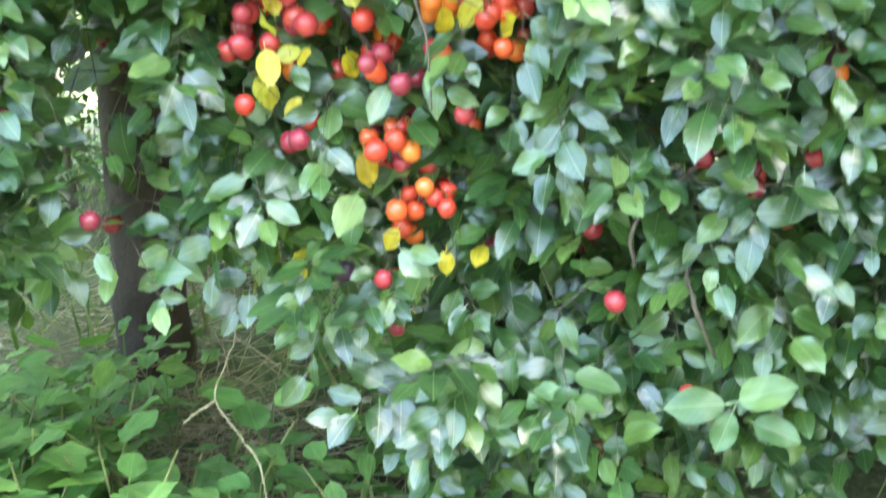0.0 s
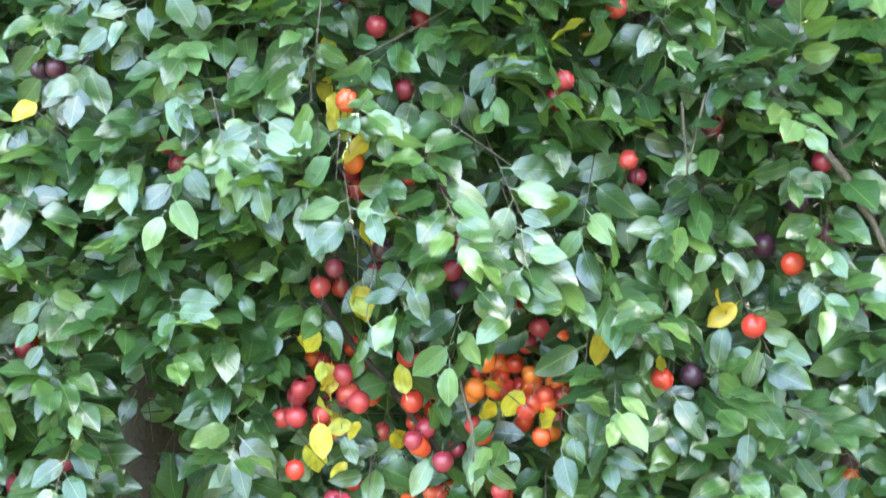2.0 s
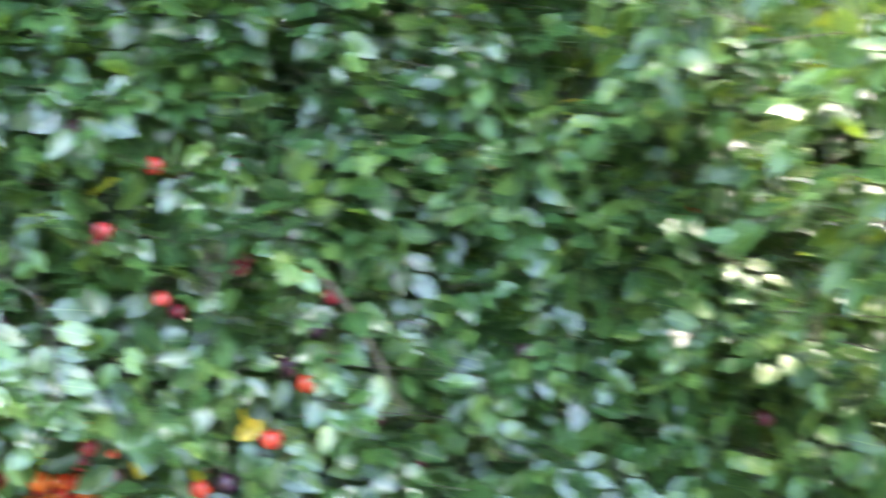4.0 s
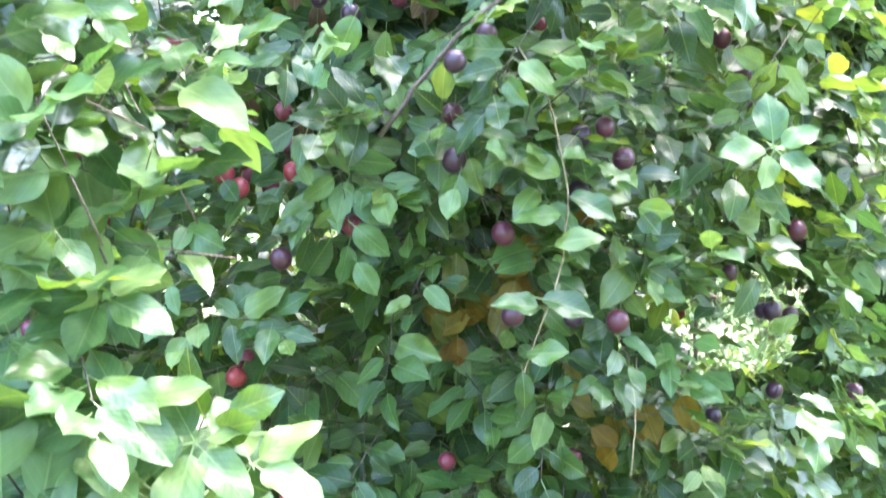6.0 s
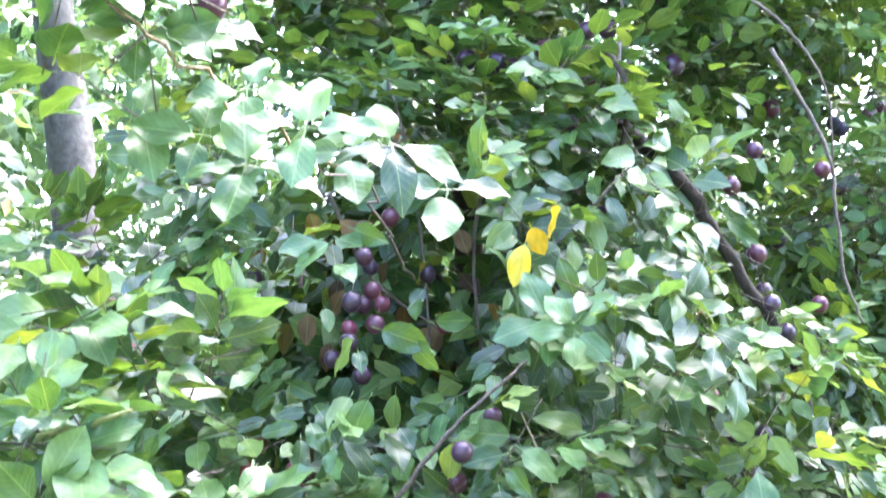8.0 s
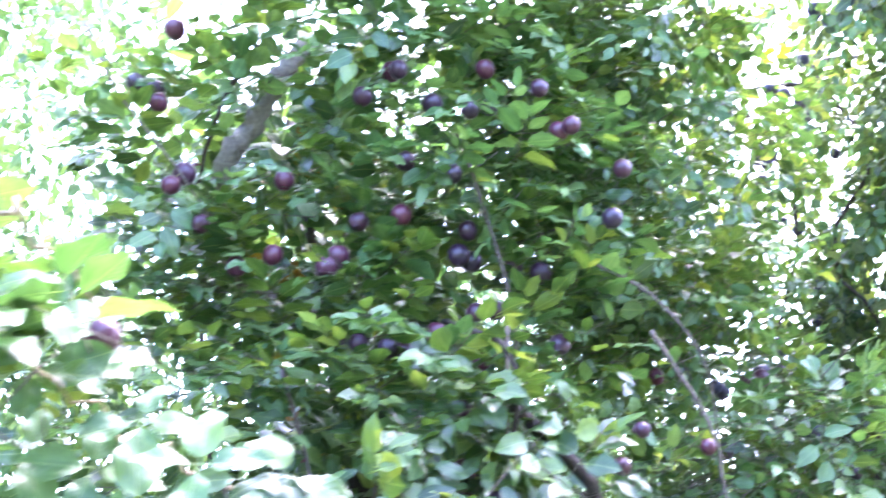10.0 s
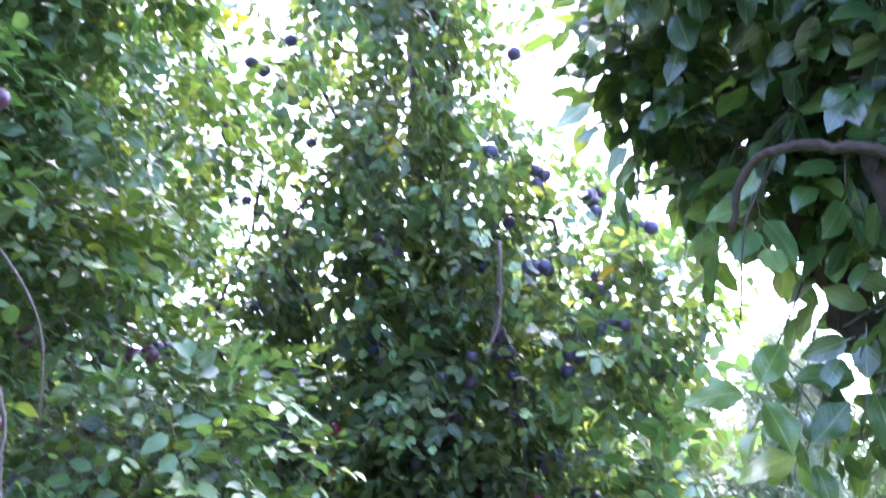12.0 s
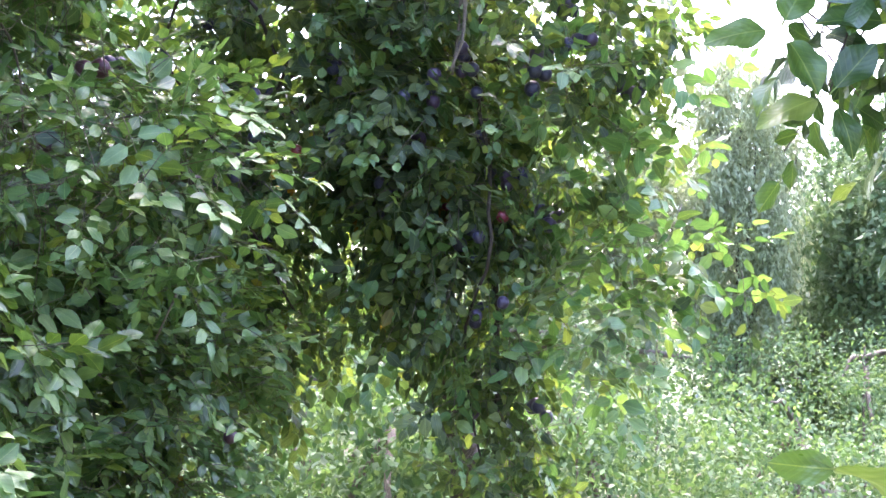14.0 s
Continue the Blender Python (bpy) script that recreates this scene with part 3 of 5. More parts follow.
RED_ORANGE = [(-2.28, 1.34, 1.12), (-2.32, 1.38, 1.09), (-2.25, 1.41, 1.09), (-2.26, 1.42, 1.06), (-2.21, 1.39, 1.07), (-2.22, 1.45, 1.07), (-2.37, 1.28, 1.06), (-2.23, 1.37, 1.05), (-2.30, 1.40, 1.10), (-2.28, 1.41, 1.10), (-2.37, 1.34, 0.90), (-2.34, 1.32, 0.87), (-2.35, 1.30, 0.89), (-2.21, 1.38, 1.01), (-2.32, 1.36, 1.06), (-2.28, 1.39, 1.07), (-2.37, 1.34, 0.80), (-2.32, 1.32, 0.82), (-2.35, 1.29, 0.79), (-2.35, 1.33, 0.78), (-2.38, 1.33, 0.75), (-2.33, 1.38, 0.80), (-2.29, 1.33, 0.79), (-2.32, 1.34, 0.80), (-2.40, 1.32, 1.01), (-2.37, 1.29, 0.99), (-2.35, 1.33, 0.87), (-2.36, 1.27, 0.88), (-2.40, 1.30, 0.89), (-2.27, 1.42, 1.05), (-2.27, 1.42, 1.01), (-2.38, 1.33, 0.90)]
RED_YELLOWED = [(-2.47, 1.22, 1.51), (-2.45, 1.23, 1.48), (-2.40, 1.21, 1.43), (-2.40, 1.23, 1.32), (-2.41, 1.23, 1.21), (-2.50, 1.19, 1.15), (-2.46, 1.19, 1.09), (-2.46, 1.21, 1.02), (-2.50, 1.21, 0.96), (-2.39, 1.27, 1.00), (-2.24, 1.35, 1.06), (-2.27, 1.33, 1.05), (-2.37, 1.26, 1.10), (-2.13, 1.41, 1.15), (-2.06, 1.47, 1.12), (-2.00, 1.52, 1.19), (-2.20, 1.38, 1.04), (-2.46, 1.18, 1.01), (-2.27, 1.35, 1.08), (-2.46, 1.25, 1.45), (-2.37, 1.29, 0.74), (-2.39, 1.28, 0.85), (-2.27, 1.37, 0.71), (-2.30, 1.33, 0.70), (-2.27, 1.38, 1.05), (-2.39, 1.27, 1.00), (-2.46, 1.20, 1.10), (-2.44, 1.17, 1.06), (-2.18, 1.41, 1.59), (-2.00, 1.52, 1.21), (-2.77, 0.93, 1.49), (-2.42, 1.23, 1.21)]


def hedge_face(s, z, w, seed):
    front = 0.1 * noise2(s, z, seed) - 0.25 * np.maximum(0, z - 1.6) - 0.35 * np.maximum(0, 0.7 - z)
    return A_ORIGIN + A_ALONG * s[:, None] + A_OUT * (front - w)[:, None] + np.array([0, 0, 1]) * z[:, None]


def build_red_tree():
    rng = np.random.default_rng(11)
    tree = thing("plum_tree", (-3.93, 1.87, 0), "plum tree with red and orange fruit, drooping glossy green boughs", "tree")
    limb("trunk", tree, [(-3.89, 1.87, -0.05), (-3.9, 1.89, 0.06), (-3.91, 1.93, 0.4), (-3.95, 2.01, 0.9), (-4.04, 2.09, 1.7)], 0.112, 0.098, M_BARK, rng, 14, 6)
    top = (-4.04, 2.08, 1.65)
    for pts, r0 in (([top, (-3.4, 2.2, 2.2), (-2.7, 2.0, 2.3), (-2.3, 1.75, 1.9), (-2.2, 1.65, 1.3)], 0.05),
                    ([top, (-3.7, 1.8, 2.2), (-3.1, 1.4, 2.0), (-2.85, 1.25, 1.4)], 0.035),
                    ([top, (-4.3, 2.5, 2.4), (-3.6, 2.6, 2.9), (-2.4, 2.4, 2.9)], 0.045)):
        limb("limb", tree, pts, r0, 0.008, M_BARK, rng, 7)
    rods(tree, [[(-1.96, 1.56, 0.87), (-2.04, 1.52, 0.8), (-2.06, 1.45, 0.76), (-2.06, 1.45, 0.7)],
                [(-1.99, 1.56, 0.77), (-2.02, 1.53, 0.69), (-1.99, 1.49, 0.64), (-1.98, 1.53, 0.55)]], M_TWIG, 0.0045, rng)
    rods(tree, [[(-2.59, 1.22, 1.62), (-2.56, 1.2, 1.45), (-2.51, 1.2, 1.28), (-2.47, 1.24, 1.16), (-2.4, 1.3, 1.04), (-2.36, 1.33, 0.97)]], M_BARK, 0.007, rng)
    rods(tree, [[(-1.98, 1.59, 1.52), (-1.89, 1.63, 1.4), (-1.83, 1.65, 1.3), (-1.8, 1.68, 1.2)]], M_TWIG, 0.007, rng)
    rods(tree, [[(-2.05, 1.48, 1.25), (-2.08, 1.48, 1.16), (-2.09, 1.46, 1.14)], [(-2.08, 1.48, 1.16), (-2.04, 1.51, 1.12)],
                [(-2.04, 1.47, 1.49), (-2.03, 1.47, 1.39)], [(-2.01, 1.48, 1.5), (-2.03, 1.47, 1.4)],
                [(-2.52, 1.09, 1.54), (-2.51, 1.09, 1.45), (-2.52, 1.1, 1.36)], [(-2.28, 1.28, 1.11), (-2.25, 1.27, 1.03), (-2.26, 1.28, 0.94)]], M_TWIG, 0.0022, rng, "twig")
    hang(tree, RED_UPPER + RED_LOWER, 0.031, "red", rng)
    hang(tree, RED_DARK, 0.034, "purple", rng)
    hang(tree, RED_ORANGE, 0.031, "orange", rng)
    loose_leaves(tree, RED_YELLOWED, A_OUT, 0.05, LEAF_MESH_YELLOW, rng)
    loose_leaves(tree, [np.array(p) + rng.normal(0, 0.02, 3) for p in RED_YELLOWED[:9] * 2], A_OUT, 0.042, LEAF_MESH_YELLOW, rng)
    for along, rise, way, ln in ((-0.01, 0.01, (-1, 0.12), 0.085), (0.01, 0.015, (1, 0.3), 0.085), (0.0, -0.005, (-0.4, -0.8), 0.06), (0.03, -0.02, (0.8, -0.35), 0.07)):
        leaf_part(tree, np.array([-1.94, 1.5, 0.49 + rise]) + A_ALONG * along, A_ALONG * way[0] + A_OUT * 0.2 + [0, 0, way[1]], A_OUT * 0.75 + [0, 0, 0.65], ln, LEAF_MESH_LIGHT, rng)
    n = 5000
    s, z, w = rng.uniform(-1.5, 1.5, n), rng.uniform(0.3, 2.15, n), rng.random(n) ** 1.2 * 0.24
    ok = z > np.where(s < -0.1, 0.72, 0.25) + 0.12 * noise2(s, z) + w * 0.1
    P = hedge_face(s[ok], z[ok], w[ok], 1.0)
    P = P[bunched(P, A_ALONG, rng, 2.0)]
    P, D, N, L, ends = sprigs(P, np.broadcast_to(A_OUT, P.shape), rng, 7, 0.061, 0.085, 0.2, hang=0.08)
    ok = clear_of(P + D * L[:, None] * 0.5, RED_UPPER + RED_LOWER + RED_DARK, A_OUT, 0.026, 0.3) & clear_of(P + D * L[:, None] * 0.5, RED_ORANGE, A_OUT, 0.031, 0.3) & clear_of(P + D * L[:, None] * 0.5, RED_YELLOWED, A_OUT, 0.034, 0.3)
    ok &= open_air(P, (-2.6, 0.95, 0.85), (-3.9, 1.98, 0.55), 0.07, 0.45, 0.85, rng)
    foliage(tree, (P[ok], D[ok], N[ok], L[ok]), ends, rng, A_OUT, 300, 0.5, 2.0, 1, 0.06, 0.002)
    streak = np.array(RED_ORANGE + RED_UPPER[13:30] + RED_YELLOWED[:20])
    for p in streak[rng.integers(0, len(streak), 115)] + rng.normal(0, 0.035, (115, 3)) - A_OUT * 0.06:
        plum_part(tree, p, 0.032 * rng.uniform(0.85, 1.1), ["red", "orange", "orange"][int(rng.integers(3))], rng)
    scatter(tree, P - A_OUT * 0.05, 140, 0.033, ["red", "red", "maroon", "orange", "purple"], rng, 0.6, 2.0)
    n = 3600
    s, z, w = rng.uniform(-2.2, 2.0, n), rng.uniform(0.3, 2.9, n), rng.uniform(0.55, 1.4, n)
    ok = z > np.where(s < -0.1, 0.8, 0.3) + 0.12 * noise2(s, z) + w * 0.1
    P = hedge_face(s[ok], z[ok], w[ok], 1.0)
    P, D, N, L, ends = sprigs(P, np.broadcast_to(A_OUT, P.shape), rng, 6, 0.085, 0.12)
    ok = open_air(P, (-2.6, 0.95, 0.85), (-3.9, 1.98, 0.55), 0.14, 0.5, 0.97, rng)
    foliage(tree, (P[ok], D[ok], N[ok], L[ok]), None, rng, A_OUT, 0, 0.5, 2.0, 0, 0.05, 0.03, name="inner_foliage")
    scatter(tree, P, 60, 0.033, ["red", "red", "purple", "orange"], rng, 0.7, 2.0)
    # Unseen crown leaves, added to keep direct sun off the boughs below.
    P, N = blob_points([(-3.2, 2.4, 3.2, 1.7, 1.3, 0.9, 1500), (-2.0, 1.75, 3.15, 0.95, 0.95, 0.5, 1100), (-1.5, 2.2, 3.2, 0.6, 0.6, 0.4, 700)], rng, 0.3)
    P, D, N, L, ends = sprigs(P, N, rng, 6, 0.1, 0.14)
    foliage(tree, (P, D, N, L), None, rng, A_OUT, 0, 0.5, 2.0, -1, 0.1, 0.0, name="crown")


build_red_tree()


def sky_gap(P, rng):
    """The slit of open sky between the purple and the blue plum tree; True is kept."""
    return open_air(P, (0.9, 1.7, 2.9), (1.6, 3.6, 3.8), 0.085, 0.45, 0.65, rng)


# ---------------------------------------------------------------- purple plum tree
B_PLAN = np.array([(-1.9, 2.0), (-0.9, 1.68), (-0.3, 1.5), (0.1, 1.38), (0.45, 1.5), (0.8, 2.2), (1.1, 2.8)])
PURPLE_FRUIT = [(0.17, 1.44, 1.62), (0.16, 1.40, 1.55), (0.20, 1.44, 1.63), (0.22, 1.42, 1.59), (0.01, 1.39, 1.59), (-0.21, 1.46, 1.47), (-0.122, 1.55, 1.957), (-0.11, 1.56, 1.91), (-0.138, 1.54, 1.892), (-0.105, 1.56, 1.862), (-0.141, 1.54, 1.836), (-0.164, 1.55, 1.812), (-0.122, 1.55, 1.79), (-0.058, 1.56, 2.054), (0.07, 1.41, 1.50), (0.08, 1.40, 1.40), (0.16, 1.45, 1.39), (0.21, 1.41, 1.39), (0.01, 1.46, 1.65), (0.01, 1.31, 1.70), (0.05, 1.38, 1.74), (0.39, 1.61, 1.76), (0.42, 1.61, 1.71), (0.46, 1.60, 1.71), (0.43, 1.58, 1.66), (0.46, 1.59, 1.55), (0.51, 1.64, 1.86), (0.47, 1.58, 1.90), (0.41, 1.64, 1.43), (0.50, 1.62, 1.49)]
PURPLE_DARK = [(0.40, 1.70, 1.21), (0.37, 1.69, 1.21), (0.41, 1.70, 1.26), (0.48, 1.67, 1.37), (0.47, 1.68, 1.37), (0.52, 1.71, 1.36), (0.49, 1.69, 1.25), (0.62, 1.72, 1.24), (0.64, 1.71, 0.94), (0.35, 1.73, 0.98)]
PURPLE_RED = [(-0.21, 1.49, 1.66), (-0.32, 1.51, 1.61), (-0.29, 1.49, 1.58), (-0.27, 1.49, 1.56), (-0.20, 1.50, 1.58), (-0.12, 1.46, 1.51), (-0.13, 1.50, 1.51), (-0.09, 1.54, 1.53), (-0.44, 1.48, 1.82), (-0.36, 1.52, 1.75), (-0.49, 1.50, 1.61), (-0.45, 1.48, 1.52), (-0.21, 1.53, 1.21), (-0.24, 1.46, 1.19), (-0.21, 1.48, 1.15), (-0.00, 1.54, 1.18), (0.17, 1.48, 1.38), (0.22, 1.53, 1.46), (0.17, 1.51, 1.19), (0.18, 1.52, 1.31), (-0.27, 1.51, 1.33), (-0.28, 1.49, 1.31), (-0.23, 1.52, 1.06), (-0.54, 1.46, 1.38)]
PURPLE_AMBER = [(-0.01, 1.60, 1.38), (0.05, 1.60, 1.39), (0.10, 1.58, 1.42), (0.19, 1.57, 1.52), (0.18, 1.55, 1.26), (0.28, 1.57, 1.23), (0.21, 1.57, 1.20), (0.01, 1.55, 1.37), (0.07, 1.55, 1.40), (-0.15, 1.78, 2.02), (-0.21, 1.76, 2.02), (-0.04, 1.73, 1.95), (0.09, 1.45, 1.94), (0.12, 1.48, 1.97), (0.14, 1.47, 2.00)]
PURPLE_SIDE = [(0.5, 1.7, 1.99), (0.51, 1.7, 1.93), (0.46, 1.7, 2.1), (0.5, 1.7, 2.16), (0.44, 1.7, 2.16), (0.61, 1.7, 2.13), (0.25, 1.7, 2.05), (0.2, 1.7, 2.05), (0.2, 1.7, 2.2), (0.6, 1.7, 1.91), (0.19, 1.7, 1.93)]
PURPLE_HOLLOW = [(-0.12, 1.62, 1.96), (-0.1, 1.62, 1.92), (-0.13, 1.62, 1.9), (-0.08, 1.62, 2.07), (-0.09, 1.62, 2.04), (-0.29, 1.62, 1.96), (-0.34, 1.62, 1.95), (-0.19, 1.62, 2.01), (-0.03, 1.62, 1.95), (-0.23, 1.62, 1.97), (-0.13, 1.62, 2.02)]
PURPLE_BOUGH = [(0.3, 1.85, 2.22), (0.371, 1.72, 2.106), (0.421, 1.7, 2.01), (0.493, 1.71, 1.905), (0.57, 1.75, 1.79), (0.6, 1.8, 1.68)]
PURPLE_HIGH = [(-0.39, 1.97, 2.89), (-0.35, 1.96, 2.87), (-0.34, 1.93, 2.83), (-0.32, 1.97, 3.01), (-0.31, 1.93, 2.66), (-0.25, 1.92, 2.58), (-0.19, 1.99, 2.52), (-0.12, 1.95, 2.53), (-0.29, 1.97, 2.70), (-0.10, 1.95, 2.68), (0.11, 1.96, 2.92), (0.12, 1.91, 2.90), (0.05, 1.93, 2.85), (0.19, 1.96, 2.85), (0.30, 1.96, 2.93), (0.26, 1.92, 2.82), (0.31, 1.99, 2.86), (0.40, 1.92, 2.87), (0.44, 1.95, 2.79), (0.46, 1.92, 2.79), (0.57, 1.97, 2.72), (0.53, 1.93, 2.60), (0.13, 1.92, 2.71), (0.22, 1.91, 2.68), (0.12, 1.92, 2.60), (0.04, 1.93, 2.59), (0.25, 1.95, 2.58), (0.23, 1.95, 2.53), (0.26, 1.99, 2.53)]
PURPLE_HIGH_RIGHT = [(0.34, 1.99, 2.52), (0.39, 1.97, 2.50), (0.26, 1.96, 2.42), (0.30, 1.98, 2.43), (0.04, 1.99, 2.37), (0.09, 1.91, 2.34), (0.18, 1.92, 2.37), (0.12, 1.94, 2.34), (0.26, 1.92, 2.32), (0.34, 1.96, 2.33), (0.41, 1.93, 2.35), (-0.02, 1.93, 2.50), (0.00, 1.93, 2.52), (0.22, 1.92, 2.12), (0.27, 1.97, 2.12), (0.16, 1.96, 2.33), (0.30, 1.96, 2.27), (0.75, 2.46, 2.40), (0.71, 2.49, 2.27), (0.92, 2.52, 2.23), (0.98, 2.47, 2.39), (1.02, 2.49, 2.40), (0.76, 2.46, 2.10)]
PURPLE_FLANK = [(1.17, 2.78, 2.04), (1.29, 2.63, 2.19), (1.28, 2.67, 2.21), (1.28, 2.82, 1.63), (1.08, 2.81, 1.60), (1.01, 2.80, 1.57), (1.09, 2.67, 1.75), (1.37, 2.56, 1.60), (1.32, 2.60, 2.30), (0.91, 2.72, 2.07), (1.18, 2.87, 2.05)]
PURPLE_FLANK_DARK = [(0.91, 2.69, 1.66), (1.22, 2.67, 2.30), (0.96, 2.64, 2.41), (1.13, 2.74, 2.47), (1.07, 2.61, 2.44), (1.12, 2.60, 2.44), (0.98, 2.65, 2.40), (1.20, 2.65, 2.30)]


def purple_face(n, rng, z0, z1, w0, w1):
    seg = np.linalg.norm(np.diff(B_PLAN, axis=0), axis=1)
    q = rng.uniform(0, seg.sum(), n)
    cum = np.concatenate([[0], np.cumsum(seg)])
    i = np.clip(np.searchsorted(cum, q) - 1, 0, len(seg) - 1)
    base = B_PLAN[i] + (B_PLAN[i + 1] - B_PLAN[i]) * ((q - cum[i]) / seg[i])[:, None]
    d = unit(B_PLAN[i + 1] - B_PLAN[i])
    out = np.stack([d[:, 1], -d[:, 0]], -1)
    z = rng.uniform(z0, z1, n)
    w = w0 + rng.random(n) ** 1.4 * (w1 - w0)
    back = 0.3 * np.clip((1.3 - z) / 0.5, 0, 1) + w + 0.1 * noise2(q, z, 3.0)
    north = 0.5 * np.clip((z - 1.9) / 0.6, 0, 1)
    top = np.where(base[:, 0] < -0.5, 2.0, 3.05 + 0.4 * np.clip((base[:, 0] + 0.1) / 0.4, 0, 1)) + 0.15 * noise2(q * 2, z)
    right = np.clip((base[:, 0] - 0.3) / 0.5, 0, 1)
    thin = 1 - 0.1 * np.clip((z - 2.1) / 0.7, 0, 1) - 0.3 * right * np.clip((z - 1.7) / 0.4, 0, 1) * (z < 2.6) - 0.2 * right * ((z > 1.95) & (z < 2.5))
    thin = np.where(w > 0.4, thin * (1 - (0.1 + 0.3 * right) * np.clip((z - 1.9) / 0.5, 0, 1)), thin)
    ok = (z < top) & (rng.random(n) < thin)
    place = base - out * back[:, None] + north[:, None] * [0, 1]
    return np.concatenate([place, z[:, None]], 1)[ok], np.concatenate([out, 0 * z[:, None]], 1)[ok]


def build_purple_tree():
    rng = np.random.default_rng(12)
    tree = thing("plum_tree", (0.15, 2.45, 0), "plum tree with dark purple fruit and dense glossy leaves", "tree")
    limb("trunk", tree, [(0.15, 2.45, -0.05), (0.14, 2.45, 0.5), (0.1, 2.48, 1.5), (0.07, 2.5, 2.04), (0.0, 2.62, 2.6), (-0.1, 2.8, 3.2)], 0.05, 0.022, M_BARK, rng, 12, 6)
    rods(tree, [PURPLE_BOUGH], M_BARK, 0.013, rng)
    rods(tree, [[(0.53, 1.75, 2.33), (0.567, 1.75, 2.265), (0.621, 1.75, 2.156), (0.629, 1.75, 2.074), (0.642, 1.75, 1.957), (0.67, 1.75, 1.88)], [(0.29, 1.8, 2.35), (0.276, 1.75, 2.259), (0.272, 1.75, 2.123)]], M_TWIG, 0.004, rng, "twig")
    rods(tree, [[(0.2, 1.95, 2.4), (0.28, 1.72, 2.28), (0.27, 1.7, 2.12)], [(-0.13, 2.1, 3.09), (-0.23, 2.05, 2.89), (-0.28, 2.1, 2.72)]], M_BARK, 0.007, rng)
    limb("limb", tree, [(0.0, 2.6, 2.55), (-0.18, 2.5, 2.62), (-0.26, 2.3, 2.7), (-0.23, 2.16, 2.79), (-0.18, 2.15, 2.88), (-0.135, 2.15, 2.961), (-0.07, 2.2, 3.1)], 0.025, 0.021, M_BARK_PALE, rng, 9, 5)
    rods(tree, [[(-0.1, 1.9, 2.3), (-0.05, 1.85, 2.1), (-0.02, 1.84, 1.8)], [(0.08, 1.95, 2.2), (0.05, 1.86, 2.0), (0.07, 1.85, 1.75)], [(-0.2, 1.9, 2.1), (-0.12, 1.83, 1.95), (0.0, 1.8, 1.86)]], M_TWIG, 0.004, rng)
    rods(tree, [[(-0.08, 1.4, 1.62), (-0.01, 1.4, 1.71), (0.05, 1.4, 1.77), (0.1, 1.45, 1.81)], [(0.46, 1.95, 2.53), (0.6, 1.95, 2.45), (0.69, 1.95, 2.32), (0.72, 2.0, 2.16)],
                [(0.25, 1.9, 2.7), (0.31, 1.9, 2.46), (0.32, 1.9, 2.33), (0.29, 1.9, 2.18)], [(-0.48, 1.9, 2.98), (-0.42, 1.9, 2.85), (-0.31, 1.9, 2.7), (-0.22, 1.95, 2.58)],
                [(0.8, 2.51, 2.5), (0.85, 2.5, 2.4), (0.87, 2.5, 2.25)], [(1.2, 2.45, 1.94), (1.15, 2.45, 1.82)]], M_TWIG, 0.0035, rng)
    rods(tree, [[(0.1, 1.52, 1.74), (0.122, 1.37, 1.66), (0.138, 1.325, 1.555), (0.136, 1.32, 1.51), (0.125, 1.3, 1.455), (0.096, 1.28, 1.385), (0.075, 1.27, 1.33)],
                [(0.25, 1.5, 1.33), (0.235, 1.42, 1.29), (0.228, 1.4, 1.24), (0.222, 1.39, 1.2)]], M_TAN, 0.0014, rng, "twig")
    for p, d, n, ln in (((0.13, 1.325, 1.57), (-0.7, -0.1, 0.35), (0.1, -0.8, 0.6), 0.064), ((0.14, 1.32, 1.545), (0.8, -0.2, -0.3), (0.1, -0.7, 0.7), 0.06),
                        ((0.128, 1.31, 1.525), (-0.8, -0.2, 0.05), (0.0, -0.6, 0.8), 0.055), ((0.12, 1.3, 1.49), (0.7, -0.3, 0.3), (0.1, -0.7, 0.7), 0.055),
                        ((0.105, 1.29, 1.43), (0.8, -0.3, -0.15), (0.1, -0.7, 0.7), 0.06), ((0.1, 1.285, 1.42), (-0.7, -0.3, 0.2), (-0.1, -0.7, 0.7), 0.055),
                        ((0.085, 1.275, 1.37), (0.75, -0.3, 0.05), (0.1, -0.7, 0.7), 0.05), ((0.08, 1.27, 1.35), (0.1, -0.2, -0.9), (0.1, -0.9, 0.2), 0.04)):
        leaf_part(tree, p, d, n, ln, LEAF_MESH_DULL, rng)
    high = PURPLE_HIGH + PURPLE_HIGH_RIGHT
    flank = PURPLE_FLANK + PURPLE_FLANK_DARK
    hang(tree, PURPLE_FRUIT + PURPLE_DARK, 0.028, "purple", rng)
    hang(tree, [(x, y + 0.03, z) for x, y, z in PURPLE_RED], 0.028, "maroon", rng)
    hang(tree, [(x, y + 0.05, z) for x, y, z in PURPLE_SIDE], 0.031, "purple", rng)
    hang(tree, [(x, y + 0.12, z) for x, y, z in PURPLE_HOLLOW[::2]], 0.028, "purple", rng)
    hang(tree, high, 0.041, "purple", rng)
    loose_leaves(tree, [np.array(p) + rng.normal(0, 0.035, 3) for p in PURPLE_AMBER[:9] * 3], (0, -1, 0), 0.056, LEAF_MESH_AMBER, rng)
    brown = [np.array([x, y, z]) + rng.normal(0, 0.05, 3) for x, y, z in ((-0.12, 1.8, 1.93), (-0.02, 1.85, 1.95), (0.03, 1.8, 1.88), (-0.2, 1.75, 1.9), (-0.25, 1.72, 1.6), (-0.2, 1.75, 1.66)) for k in range(7)]
